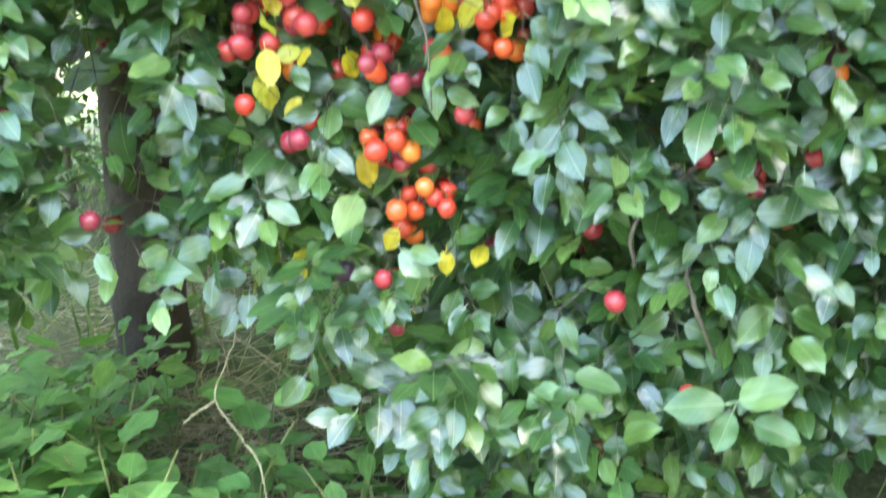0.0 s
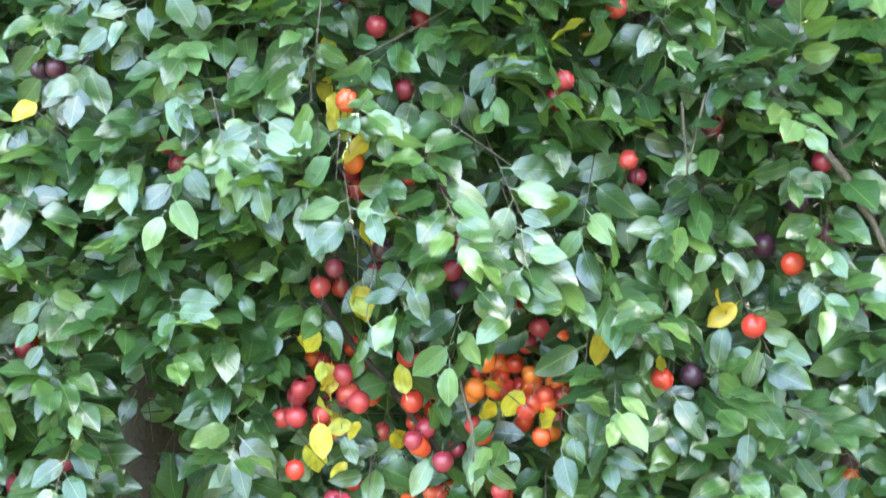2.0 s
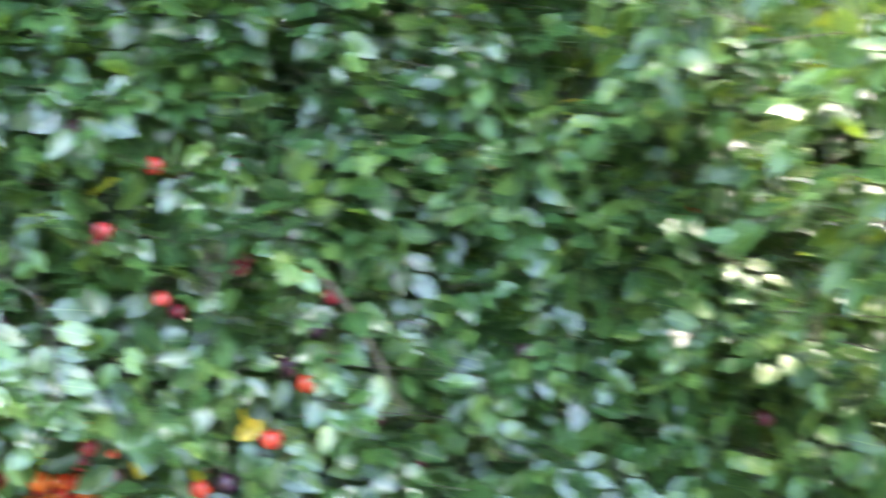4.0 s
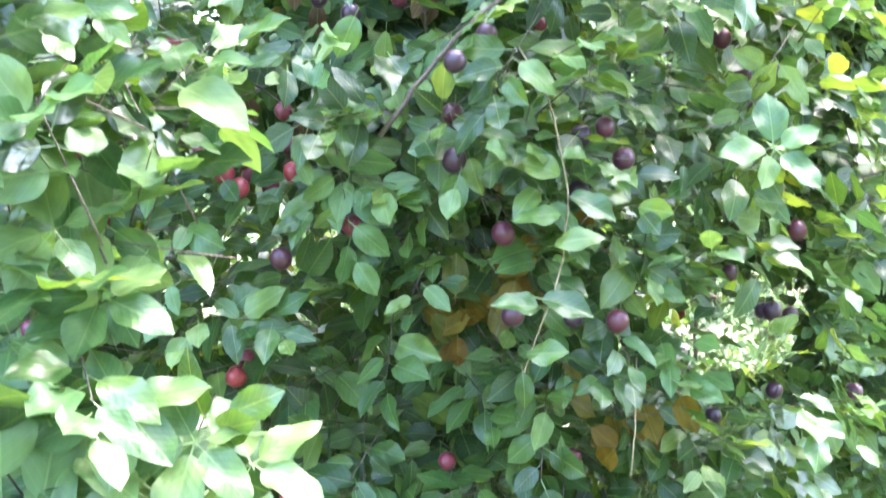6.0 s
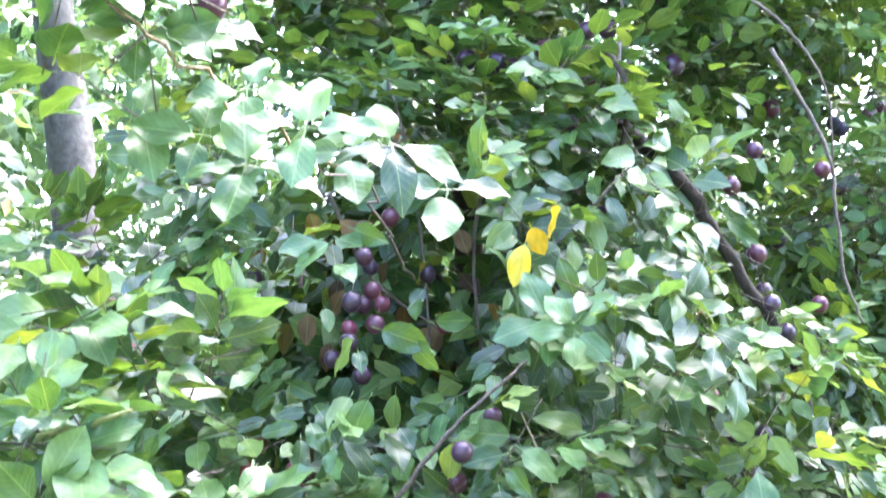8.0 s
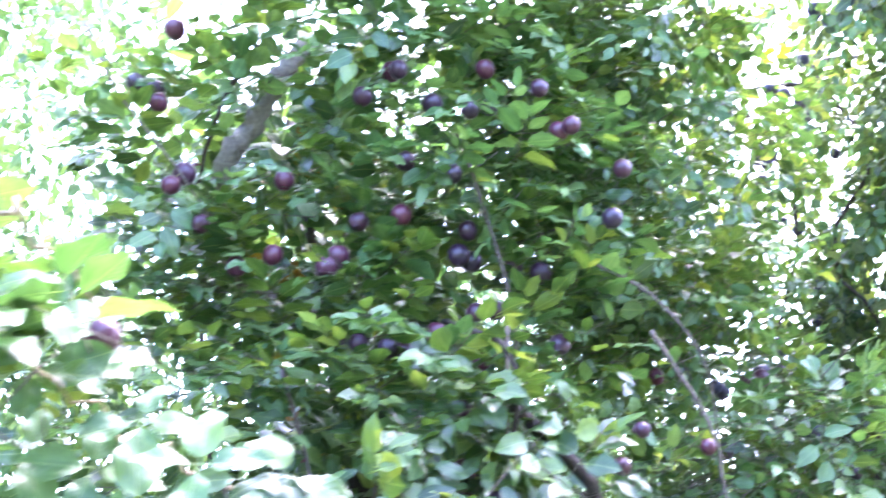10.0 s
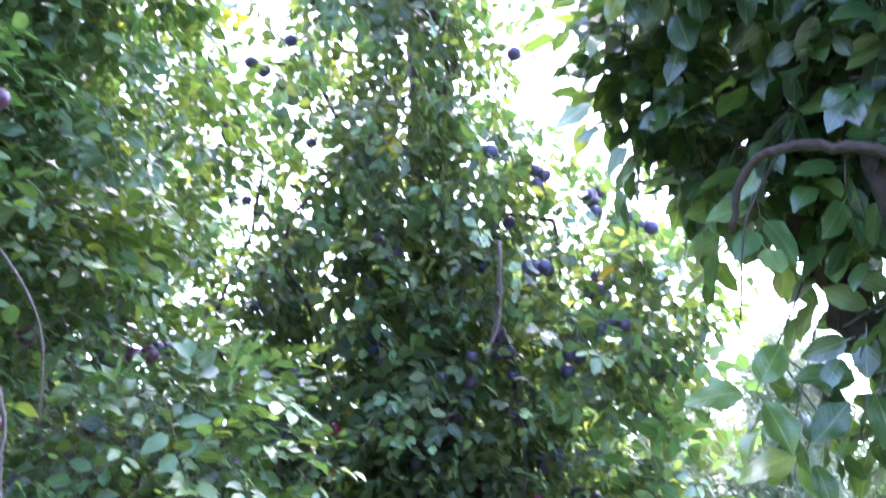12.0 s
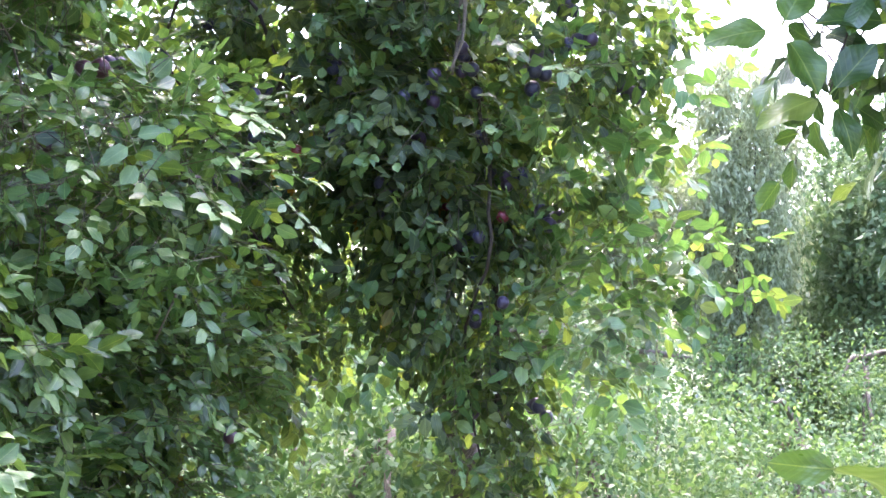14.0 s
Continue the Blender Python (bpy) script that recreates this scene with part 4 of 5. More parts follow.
    loose_leaves(tree, [p + [0, 0.12, 0] for p in brown[::2]], (0, -1, 0.6), 0.05, LEAF_MESH_BROWN, rng)
    for p in ((-0.1, 1.72, 1.9), (-0.15, 1.7, 1.86), (-0.06, 1.74, 1.84), (0.0, 1.76, 1.87), (-0.22, 1.66, 1.62), (-0.28, 1.66, 1.58), (-0.25, 1.68, 1.56), (-0.3, 1.65, 1.65)):
        plum_part(tree, p, 0.027, "maroon", rng)
    loose_leaves(tree, PURPLE_AMBER[:12], (0, -1, 0), 0.058, LEAF_MESH_AMBER, rng)
    loose_leaves(tree, PURPLE_AMBER[12:], (0, -1, 0), 0.052, LEAF_MESH_YELLOW, rng)
    for p in ((0.12, 1.38, 1.86), (0.15, 1.36, 1.85), (0.4, 1.4, 1.6)):
        rosette(tree, p, (0, -0.92, 0.35), 5, 0.06, LEAF_MESH_LIGHT, rng)
    limb("branch", tree, [(-0.05, 1.6, 1.93), (-0.08, 1.3, 1.96), (-0.1, 1.05, 1.98), (-0.13, 0.86, 1.96)], 0.0025, 0.001, M_TWIG, rng, 5)
    limb("branch", tree, [(-0.1, 1.05, 1.98), (-0.2, 0.95, 2.02), (-0.28, 0.87, 2.07), (-0.34, 0.85, 2.14)], 0.0025, 0.0012, M_TAN, rng, 5)
    for k, p in enumerate(((-0.07, 0.86, 1.98), (-0.14, 0.85, 1.99), (-0.19, 0.86, 1.96), (-0.24, 0.93, 2.0), (-0.02, 0.97, 1.96), (-0.2, 0.92, 2.04), (-0.29, 0.89, 2.08), (-0.33, 0.86, 2.16), (-0.11, 0.95, 1.99), (-0.3, 0.95, 2.02))):
        rosette(tree, p, (0.1, -0.8, 0.5), 4, 0.055, LEAF_MESH_LIGHT if k % 2 else LEAF_MESH_DULL, rng)
    hang(tree, [(-0.372, 0.878, 2.236), (-0.392, 0.885, 2.245)], 0.036, "purple", rng)
    hang(tree, PURPLE_FLANK, 0.034, "purple", rng)
    hang(tree, PURPLE_FLANK_DARK, 0.038, "blue", rng)
    gaps = lambda q: sky_gap(q, rng) & open_air(q, (0.6, 1.9, 2.15), (1.0, 3.0, 2.38), 0.3, 0.26, 0.75, rng) & open_air(q, (-0.1, 1.3, 1.9), (-0.12, 1.95, 2.02), 0.18, 0.21, 0.9, rng) & open_air(q, (-0.25, 1.3, 1.6), (-0.25, 1.8, 1.6), 0.09, 0.09, 0.7, rng) & open_air(q, (0.33, 1.3, 1.38), (0.4, 1.6, 1.35), 0.08, 0.07, 0.75, rng) & open_air(q, (0.42, 1.7, 1.33), (1.05, 3.9, 1.12), 0.15, 0.12, 0.96, rng) & open_air(q, (0.42, 1.4, 1.36), (1.2, 3.9, 1.1), 0.09, 0.1, 0.9, rng) & open_air(q, (0.06, 1.3, 1.49), (0.07, 1.58, 1.47), 0.075, 0.06, 0.7, rng)
    by_trunk = lambda q: open_air(q, (-0.01, 1.2, 1.88), (0.06, 2.45, 2.04), 0.05, 0.13, 0.93, rng)
    south, east = np.array([0, -1.0, 0]), np.array([-0.35, -0.94, 0])
    P, N = purple_face(6300, rng, 0.75, 3.75, 0.0, 0.3)
    ok = bunched(P, (1, 0.3, 0), rng, 5.0) | ((P[:, 2] > 2.2) & (rng.random(len(P)) < 0.6))
    P, N = P[ok], N[ok]
    tall = P[:, 2] > 2.15
    P, D, N, L, ends = (np.concatenate(q) if isinstance(q[0], np.ndarray) else tuple(np.concatenate(e) for e in zip(*q)) for q in zip(
        sprigs(P[~tall], N[~tall], rng, 7, 0.056, 0.085, 0.12, hang=0.06), sprigs(P[tall], N[tall], rng, 7, 0.056, 0.095, 0.0, 0.9, face_out=0.0, face_up=1.3, toward=(0.15, -0.05, 0), hang=0.03)))
    mid = P + D * L[:, None] * 0.5
    bough = [np.array(a) + (np.array(b) - a) * f for a, b in zip(PURPLE_BOUGH[1:4], PURPLE_BOUGH[2:5]) for f in (0, 0.25, 0.5, 0.75)]
    ok = clear_of(mid, [(-0.234, 2.15, 2.81), (-0.19, 2.15, 2.89)], np.array([0.1, -0.93, -0.36]), 0.03, 0.3) & clear_of(mid, PURPLE_AMBER, south, 0.028, 0.3) & clear_of(mid, PURPLE_FRUIT, south, 0.018, 0.2) & clear_of(mid, high, np.array([0, -0.93, -0.36]), 0.016, 0.12) & gaps(mid) & by_trunk(mid) & clear_of(mid, bough, unit(np.array([-0.24, -0.97, 0])), 0.02, 0.35) & clear_of(mid, PURPLE_SIDE, unit(np.array([-0.2, -0.98, 0])), 0.014, 0.3)
    bare = gaps(ends[0]) & gaps(ends[1])
    foliage(tree, (P[ok], D[ok], N[ok], L[ok]), (ends[0][bare], ends[1][bare]), rng, south, 300, 1.0, 2.8, 1, 0.12, 0.001, sunlit_top=0.45, east=0.3, base=M_LEAF_DULL)
    # Unseen leaves added on top to soften sun flecks on the front.
    top, way = blob_points([(0.35, 2.15, 3.75, 1.0, 0.45, 0.28, 300)], rng, 0.1)
    a, b, c, d, _ = sprigs(top, way, rng, 6, 0.08, 0.12)
    foliage(tree, (a, b, c, d), None, rng, south, 0, 1.0, 2.8, -1, 0.1, 0.0, name="crown", base=M_LEAF_DULL)
    P, N = purple_face(2600, rng, 0.7, 3.6, 0.5, 1.1)
    P, D, N, L, ends = sprigs(P, N, rng, 6, 0.08, 0.12)
    ok = gaps(P) & by_trunk(P)
    P, D, N, L = P[ok], D[ok], N[ok], L[ok]
    foliage(tree, (P, D, N, L), None, rng, south, 0, 1.0, 2.8, 0, 0.1, 0.03, name="inner_foliage", sunlit_top=0.7, east=0.3, base=M_LEAF_DULL)
    scatter(tree, P, 70, 0.034, ["purple", "purple", "maroon"], rng, 0.9, 3.2)
    P, N = blob_points([(1.1, 3.0, 2.1, 0.38, 0.32, 0.42, 450), (1.1, 2.75, 1.7, 0.5, 0.35, 0.5, 720),
                        (1.0, 2.7, 1.15, 0.7, 0.45, 0.45, 500), (0.85, 2.4, 2.35, 0.3, 0.3, 0.4, 240), (0.78, 2.45, 2.9, 0.4, 0.3, 0.5, 450), (0.75, 2.3, 3.3, 0.3, 0.25, 0.3, 170)], rng, 0.25)
    Q, W = strands([(0.72, 3.0, 3.7, 2.3), (0.85, 3.15, 3.7, 2.3), (0.95, 3.25, 3.7, 2.2), (1.04, 3.05, 3.7, 2.2), (1.12, 3.35, 3.8, 2.2), (1.2, 3.1, 3.7, 2.0), (1.27, 3.25, 3.7, 2.0)], rng, 0.024, 0.055)
    ok = bunched(P, (0.8, -0.5, 0), rng, 6.0)
    P, N = P[ok], N[ok]
    P, D, N, L, ends = sprigs(P, N, rng, 7, 0.044, 0.075, 0.15, face_out=0.3, face_up=1.0, toward=(0.2, 0.0, 0), hang=0.1)
    ok = clear_of(P + D * L[:, None] * 0.5, flank, east, 0.013, 0.1) & gaps(P)
    core, way = blob_points([(1.12, 2.95, 1.9, 0.36, 0.25, 0.5, 200), (1.0, 2.75, 1.15, 0.6, 0.35, 0.45, 120)], rng, 0.0)
    clear = gaps(core)
    core, way = core[clear], way[clear]
    a, b, c, d, _ = sprigs(core, way, rng, 6, 0.075, 0.1)
    foliage(tree, (a, b, c, d), None, rng, east, 0, 1.0, 2.8, 0, 0.1, 0.01, name="core_foliage", base=M_LEAF_DULL)
    back, back_way = blob_points([(-0.2, 2.52, 2.95, 0.38, 0.15, 0.3, 85), (0.05, 2.45, 3.2, 0.3, 0.15, 0.25, 45)], rng, 0.0)
    a, b, c, d, _ = sprigs(back, back_way, rng, 6, 0.065, 0.1)
    foliage(tree, (a, b, c, d), None, rng, south, 0, 1.0, 2.8, 0, 0.6, 0.0, name="back_foliage", base=M_LEAF_DULL)
    deep, deep_way = blob_points([(-0.1, 2.15, 1.88, 0.3, 0.1, 0.26, 110)], rng, 0.0)
    shade = by_trunk(deep)
    deep, deep_way = deep[shade], deep_way[shade]
    a, b, c, d, _ = sprigs(deep, deep_way, rng, 6, 0.075, 0.1)
    foliage(tree, (a, b, c, d), None, rng, south, 0, 1.0, 2.8, 0, 0.0, 0.05, name="deep_foliage", base=M_LEAF_DULL)
    foliage(tree, (P[ok], D[ok], N[ok], L[ok]), ends, rng, east, 0, 1.0, 2.8, 3, 0.25, 0.001, name="side_foliage", base=M_LEAF_DULL)
    # Light-toned sprays put the sun on the upper flank into the leaf colour.
    P, N = blob_points([(1.05, 2.35, 2.13, 0.34, 0.28, 0.24, 120), (1.2, 2.6, 2.3, 0.25, 0.2, 0.2, 60)], rng, 0.4)
    P, D, N, L, ends = sprigs(P, N, rng, 7, 0.048, 0.08, 0.0, face_out=0.2, face_up=1.2, hang=0.05)
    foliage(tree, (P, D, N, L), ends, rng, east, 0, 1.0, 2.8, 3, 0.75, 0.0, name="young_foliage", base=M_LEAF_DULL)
    P, D, N, L, ends = sprigs(Q, W, rng, 7, 0.048, 0.075, 0.4, hang=0.2)
    foliage(tree, (P, D, N, L), ends, rng, east, 0, 1.0, 2.8, 3, 0.06, 0.0, name="hanging_foliage", base=M_LEAF_DULL)


build_purple_tree()


# ---------------------------------------------------------------- blue plum tree
BLUE_FRUIT = [(2.04, 2.80, 2.50), (2.03, 2.86, 2.40), (1.81, 2.98, 2.60), (1.84, 3.02, 2.41), (1.93, 3.12, 2.25), (1.98, 2.95, 2.19), (1.95, 2.88, 2.23), (2.07, 3.02, 2.33), (2.26, 2.62, 2.60), (2.29, 2.61, 2.58), (2.36, 2.81, 2.64), (2.46, 2.76, 2.20), (2.37, 2.70, 2.18), (2.35, 2.66, 2.16), (2.28, 2.77, 2.28), (2.52, 2.51, 2.54), (2.62, 2.60, 2.55), (2.37, 2.59, 2.77), (2.14, 2.80, 2.10), (2.23, 2.98, 2.10), (2.40, 2.78, 1.64), (2.27, 2.64, 2.54), (2.10, 2.73, 2.63), (2.21, 2.81, 2.42), (2.37, 2.52, 2.67), (1.72, 3.17, 2.12)]
BLUE_FRUIT_HIGH = [(1.78, 2.91, 2.90), (1.94, 2.56, 3.12), (2.17, 2.67, 3.10), (2.12, 2.74, 2.99), (2.32, 2.60, 3.08), (2.31, 2.56, 3.01), (2.39, 2.51, 3.00), (2.37, 2.38, 2.93), (2.12, 2.58, 2.81), (2.15, 2.57, 2.81), (2.39, 2.66, 2.85), (2.36, 2.60, 2.79), (2.50, 2.56, 2.88), (2.45, 2.43, 2.81), (2.55, 2.56, 2.55), (1.28, 2.95, 3.19), (1.21, 2.74, 3.71), (1.39, 2.75, 3.62), (1.46, 2.82, 3.60), (1.44, 2.90, 3.47), (1.38, 2.95, 3.38), (1.67, 2.65, 3.67), (1.70, 2.68, 3.67), (2.08, 2.67, 3.51), (1.32, 3.04, 3.20)]
BLUE_REDDISH = [(2.19, 2.96, 2.22), (2.23, 2.72, 2.18), (1.74, 3.06, 2.36), (2.27, 2.84, 2.20)]


def build_blue_tree():
    rng = np.random.default_rng(13)
    tree = thing("plum_tree", (2.75, 3.55, 0), "backlit plum tree hung with blue plums", "tree")
    limb("trunk", tree, [(2.75, 3.55, -0.05), (2.72, 3.52, 0.8), (2.5, 3.42, 1.7), (2.15, 3.27, 2.6), (1.95, 3.1, 3.7)], 0.075, 0.03, M_BARK, rng, 10, 6)
    rods(tree, [[(1.0, 2.85, 3.95), (1.13, 2.74, 3.88), (1.48, 2.69, 3.66), (1.74, 2.64, 3.56), (1.95, 2.8, 3.5), (1.95, 3.1, 3.4)]], M_BARK, 0.02, rng, "limb")
    rods(tree, [[(1.8, 3.4, 2.6), (2.1, 3.1, 2.9), (2.25, 2.9, 2.6), (2.3, 2.85, 2.0), (2.28, 2.8, 1.5)], [(1.8, 3.4, 2.5), (2.2, 3.0, 2.7), (2.5, 2.74, 2.56), (2.6, 2.68, 2.46)]], M_BARK, 0.014, rng)
    rods(tree, [[(2.04, 2.66, 2.8), (2.05, 2.69, 2.67), (2.04, 2.7, 2.56)], [(1.94, 2.5, 2.84), (1.96, 2.52, 2.63), (1.94, 2.55, 2.53)]], M_TWIG, 0.006, rng)
    column = []
    for x, y, z0, z1 in ((1.42, 3.25, 3.5, 2.1), (1.62, 3.1, 3.6, 1.9), (1.95, 2.86, 3.5, 1.9), (2.2, 2.74, 3.0, 1.5)):
        pts = [(x + rng.normal(0, 0.05), y + rng.normal(0, 0.05), z0 + (z1 - z0) * q) for q in np.linspace(0, 1, 6)]
        limb("branch", tree, [(1.85, 3.3, z0 + 0.1)] + pts, 0.009, 0.003, M_BARK, rng, 6, 4)
        for k in range(9):
            a, b = np.array(pts[int(rng.integers(0, 3))]), np.array(pts[int(rng.integers(3, 6))])
            plum_part(tree, a + (b - a) * rng.random() + rng.normal(0, 0.045, 3), 0.037, "blue", rng)
        column += [tuple(np.array(pts[i]) * (1 - f) + np.array(pts[i + 1]) * f) for i in range(5) for f in (0, 0.2, 0.4, 0.6, 0.8)]
    fruit = BLUE_FRUIT + BLUE_FRUIT_HIGH + BLUE_REDDISH
    hang(tree, BLUE_FRUIT + BLUE_FRUIT_HIGH, 0.043, "blue", rng)
    hang(tree, BLUE_REDDISH, 0.036, "maroon", rng)
    for p in BLUE_FRUIT[::2] + BLUE_FRUIT_HIGH[::2]:
        for k in range(3):
            plum_part(tree, np.array(p) + rng.normal(0, 0.03, 3), 0.042, "blue", rng)
    blobs = [(2.13, 2.92, 2.3, 0.37, 0.33, 0.7, 720), (1.95, 3.1, 2.9, 0.42, 0.4, 0.8, 540), (1.8, 2.9, 3.45, 0.33, 0.33, 0.45, 240),
             (2.42, 2.7, 2.35, 0.22, 0.25, 0.4, 75), (2.28, 2.8, 1.7, 0.16, 0.18, 0.35, 130), (1.78, 3.3, 2.0, 0.28, 0.25, 0.5, 200),
             (2.05, 2.75, 3.1, 0.25, 0.25, 0.45, 140), (2.3, 2.75, 1.35, 0.14, 0.14, 0.2, 90), (2.5, 2.6, 2.8, 0.28, 0.25, 0.38, 130), (1.75, 2.75, 3.75, 0.35, 0.3, 0.3, 170)]
    P, N = blob_points(blobs, rng, 0.2)
    ok = bunched(P, (0.8, -0.55, 0), rng, 8.0, 0.75, 0.9)
    P, N = P[ok], N[ok]
    Q, W = strands([(1.32, 3.3, 3.8, 1.9), (1.42, 3.2, 2.7, 1.8), (1.52, 3.4, 2.7, 1.7), (1.6, 3.15, 3.8, 1.7), (1.68, 3.35, 3.8, 1.6), (1.8, 3.1, 3.5, 1.6), (2.1, 2.75, 3.2, 1.5), (2.32, 2.72, 2.6, 1.35)], rng)
    P, N = np.concatenate([P, Q]), np.concatenate([N, W])
    Q, W = strands([(1.36, 3.35, 2.8, 1.6), (1.44, 3.25, 2.85, 1.55), (1.5, 3.4, 2.8, 1.55), (1.57, 3.2, 3.0, 1.55), (1.63, 3.3, 3.1, 1.55), (1.7, 3.2, 3.2, 1.5)], rng, 0.024, 0.04)
    P, N = np.concatenate([P, Q]), np.concatenate([N, W])
    near = np.repeat(np.array(fruit + BLUE_FRUIT_HIGH), 4, axis=0)
    near = near + rng.normal(0, 0.09, near.shape)
    P, N = np.concatenate([P, near]), np.concatenate([N, unit(rng.normal(0, 1, near.shape))])
    P, D, N, L, ends = sprigs(P, N, rng, 7, 0.048, 0.085, 0.5, face_out=0.1, face_up=0.8, toward=(0.5, 0.3, 0), hang=0.25)
    out = np.array([-0.53, -0.82, -0.1])
    ok = clear_of(P + D * L[:, None] * 0.5, fruit, out, 0.024, 0.4) & (clear_of(P, column, out, 0.03, 0.4) | (rng.random(len(P)) < 0.75))
    slit = sky_gap(P, rng)
    slit[-7 * len(near):] = True
    ok &= slit
    foliage(tree, (P[ok], D[ok], N[ok], L[ok]), ends, rng, out, 250, 1.4, 2.9, 3, 0.3, 0.001, base=M_LEAF_BACKLIT)
    P, N = blob_points([(2.1, 2.95, 2.3, 0.26, 0.2, 0.5, 200), (1.95, 3.1, 2.9, 0.28, 0.25, 0.6, 130), (1.75, 3.35, 2.2, 0.25, 0.2, 0.5, 100)], rng, 0.0)
    P, D, N, L, ends = sprigs(P, N, rng, 6, 0.07, 0.1, 0.5, face_out=0.0, toward=(0.4, 0.3, 0))
    foliage(tree, (P, D, N, L), None, rng, out, 0, 1.4, 2.9, 0, 0.1, 0.02, name="inner_foliage", base=M_LEAF_BACKLIT)
    # Mostly light-toned leaves: the sunlit glow of the edge is painted in.
    P, N = blob_points([(2.6, 2.5, 2.25, 0.2, 0.2, 0.4, 45), (2.48, 2.55, 1.95, 0.2, 0.2, 0.3, 55), (2.66, 2.38, 2.05, 0.16, 0.14, 0.14, 10), (2.45, 2.55, 2.6, 0.25, 0.2, 0.3, 40)], rng, 0.2)
    P, D, N, L, ends = sprigs(P, N, rng, 6, 0.06, 0.12, 0.2, face_out=0.0, toward=(0.3, 0.3, 0))
    foliage(tree, (P, D, N, L), ends, rng, out, 0, 1.4, 2.9, 3, 0.75, 0.0, name="young_foliage", base=M_LEAF_BACKLIT)


build_blue_tree()


# ---------------------------------------------------------------- sapling beside the hedge, and the overhanging tree
def build_sapling():
    rng = np.random.default_rng(14)
    tree = thing("plum_sapling", (-0.75, 1.15, 0), "slender plum sapling with large sunlit light green leaves", "tree")
    limb("trunk", tree, [(-0.75, 1.15, -0.05), (-0.72, 1.13, 0.6), (-0.6, 1.05, 1.2), (-0.5, 0.98, 1.7), (-0.46, 0.93, 1.9)], 0.01, 0.004, M_TWIG, rng, 7)
    for pts in ([(-0.6, 1.05, 1.15), (-0.4, 0.92, 1.25), (-0.22, 0.84, 1.32)], [(-0.53, 1.0, 1.6), (-0.38, 0.9, 1.72), (-0.27, 0.84, 1.76)],
                [(-0.66, 1.08, 0.9), (-0.45, 0.95, 1.0), (-0.3, 0.88, 1.03)]):
        limb("branch", tree, pts, 0.006, 0.002, M_STALK, rng, 5)
    limb("branch", tree, [(-0.46, 0.93, 1.88), (-0.42, 0.8, 2.14), (-0.3, 0.788, 2.19), (-0.277, 0.852, 2.178), (-0.239, 0.925, 2.14)], 0.0035, 0.002, M_TAN, rng, 5)
    hang(tree, [(-0.239, 0.93, 2.119)], 0.034, "purple", rng)
    blobs = [(-0.3, 0.85, 1.35, 0.1, 0.08, 0.12, 16), (-0.36, 0.9, 1.73, 0.08, 0.06, 0.05, 7), (-0.31, 0.9, 2.1, 0.07, 0.07, 0.07, 9), (-0.28, 1.05, 1.8, 0.07, 0.06, 0.05, 8), (-0.37, 1.0, 1.84, 0.06, 0.06, 0.05, 5), (-0.28, 0.98, 1.66, 0.06, 0.06, 0.07, 9), (-0.25, 0.98, 1.53, 0.05, 0.06, 0.06, 6), (-0.38, 0.95, 2.22, 0.07, 0.06, 0.06, 6), (-0.33, 0.85, 1.55, 0.09, 0.08, 0.12, 13), (-0.36, 0.88, 1.68, 0.07, 0.06, 0.06, 5),
             (-0.36, 0.9, 1.08, 0.14, 0.1, 0.12, 16)]
    P, N = blob_points(blobs, rng, 0.1)
    P, D, N, L, ends = sprigs(P, unit(0.35 * N + [0.15, -0.8, 0.5]), rng, 6, 0.057, 0.07, 0.0, 0.5, 0.9, 0.6)
    foliage(tree, (P, D, N, L), ends, rng, np.array([0, -1.0, 0]), 300, 0.5, 3.0, 2, 0.4, 0.0)
    # Light-toned tufts where sun strikes; the brightness is in the leaf colour.
    for p in ((-0.2, 0.85, 1.37), (-0.25, 0.84, 1.4), (-0.29, 0.84, 1.37), (-0.16, 0.86, 1.35), (-0.24, 0.85, 1.34), (-0.3, 0.85, 1.53), (-0.27, 0.86, 1.48), (-0.31, 0.84, 1.6), (-0.33, 0.84, 1.45),
              (-0.25, 0.88, 1.29), (-0.22, 0.88, 1.28), (-0.28, 0.87, 1.29), (-0.19, 0.90, 1.33), (-0.24, 0.88, 1.27), (-0.31, 0.87, 1.35), (-0.30, 0.87, 1.32)):
        rosette(tree, p, (0.05, -0.75, 0.6), 5, 0.058, LEAF_MESH_LIGHT, rng)


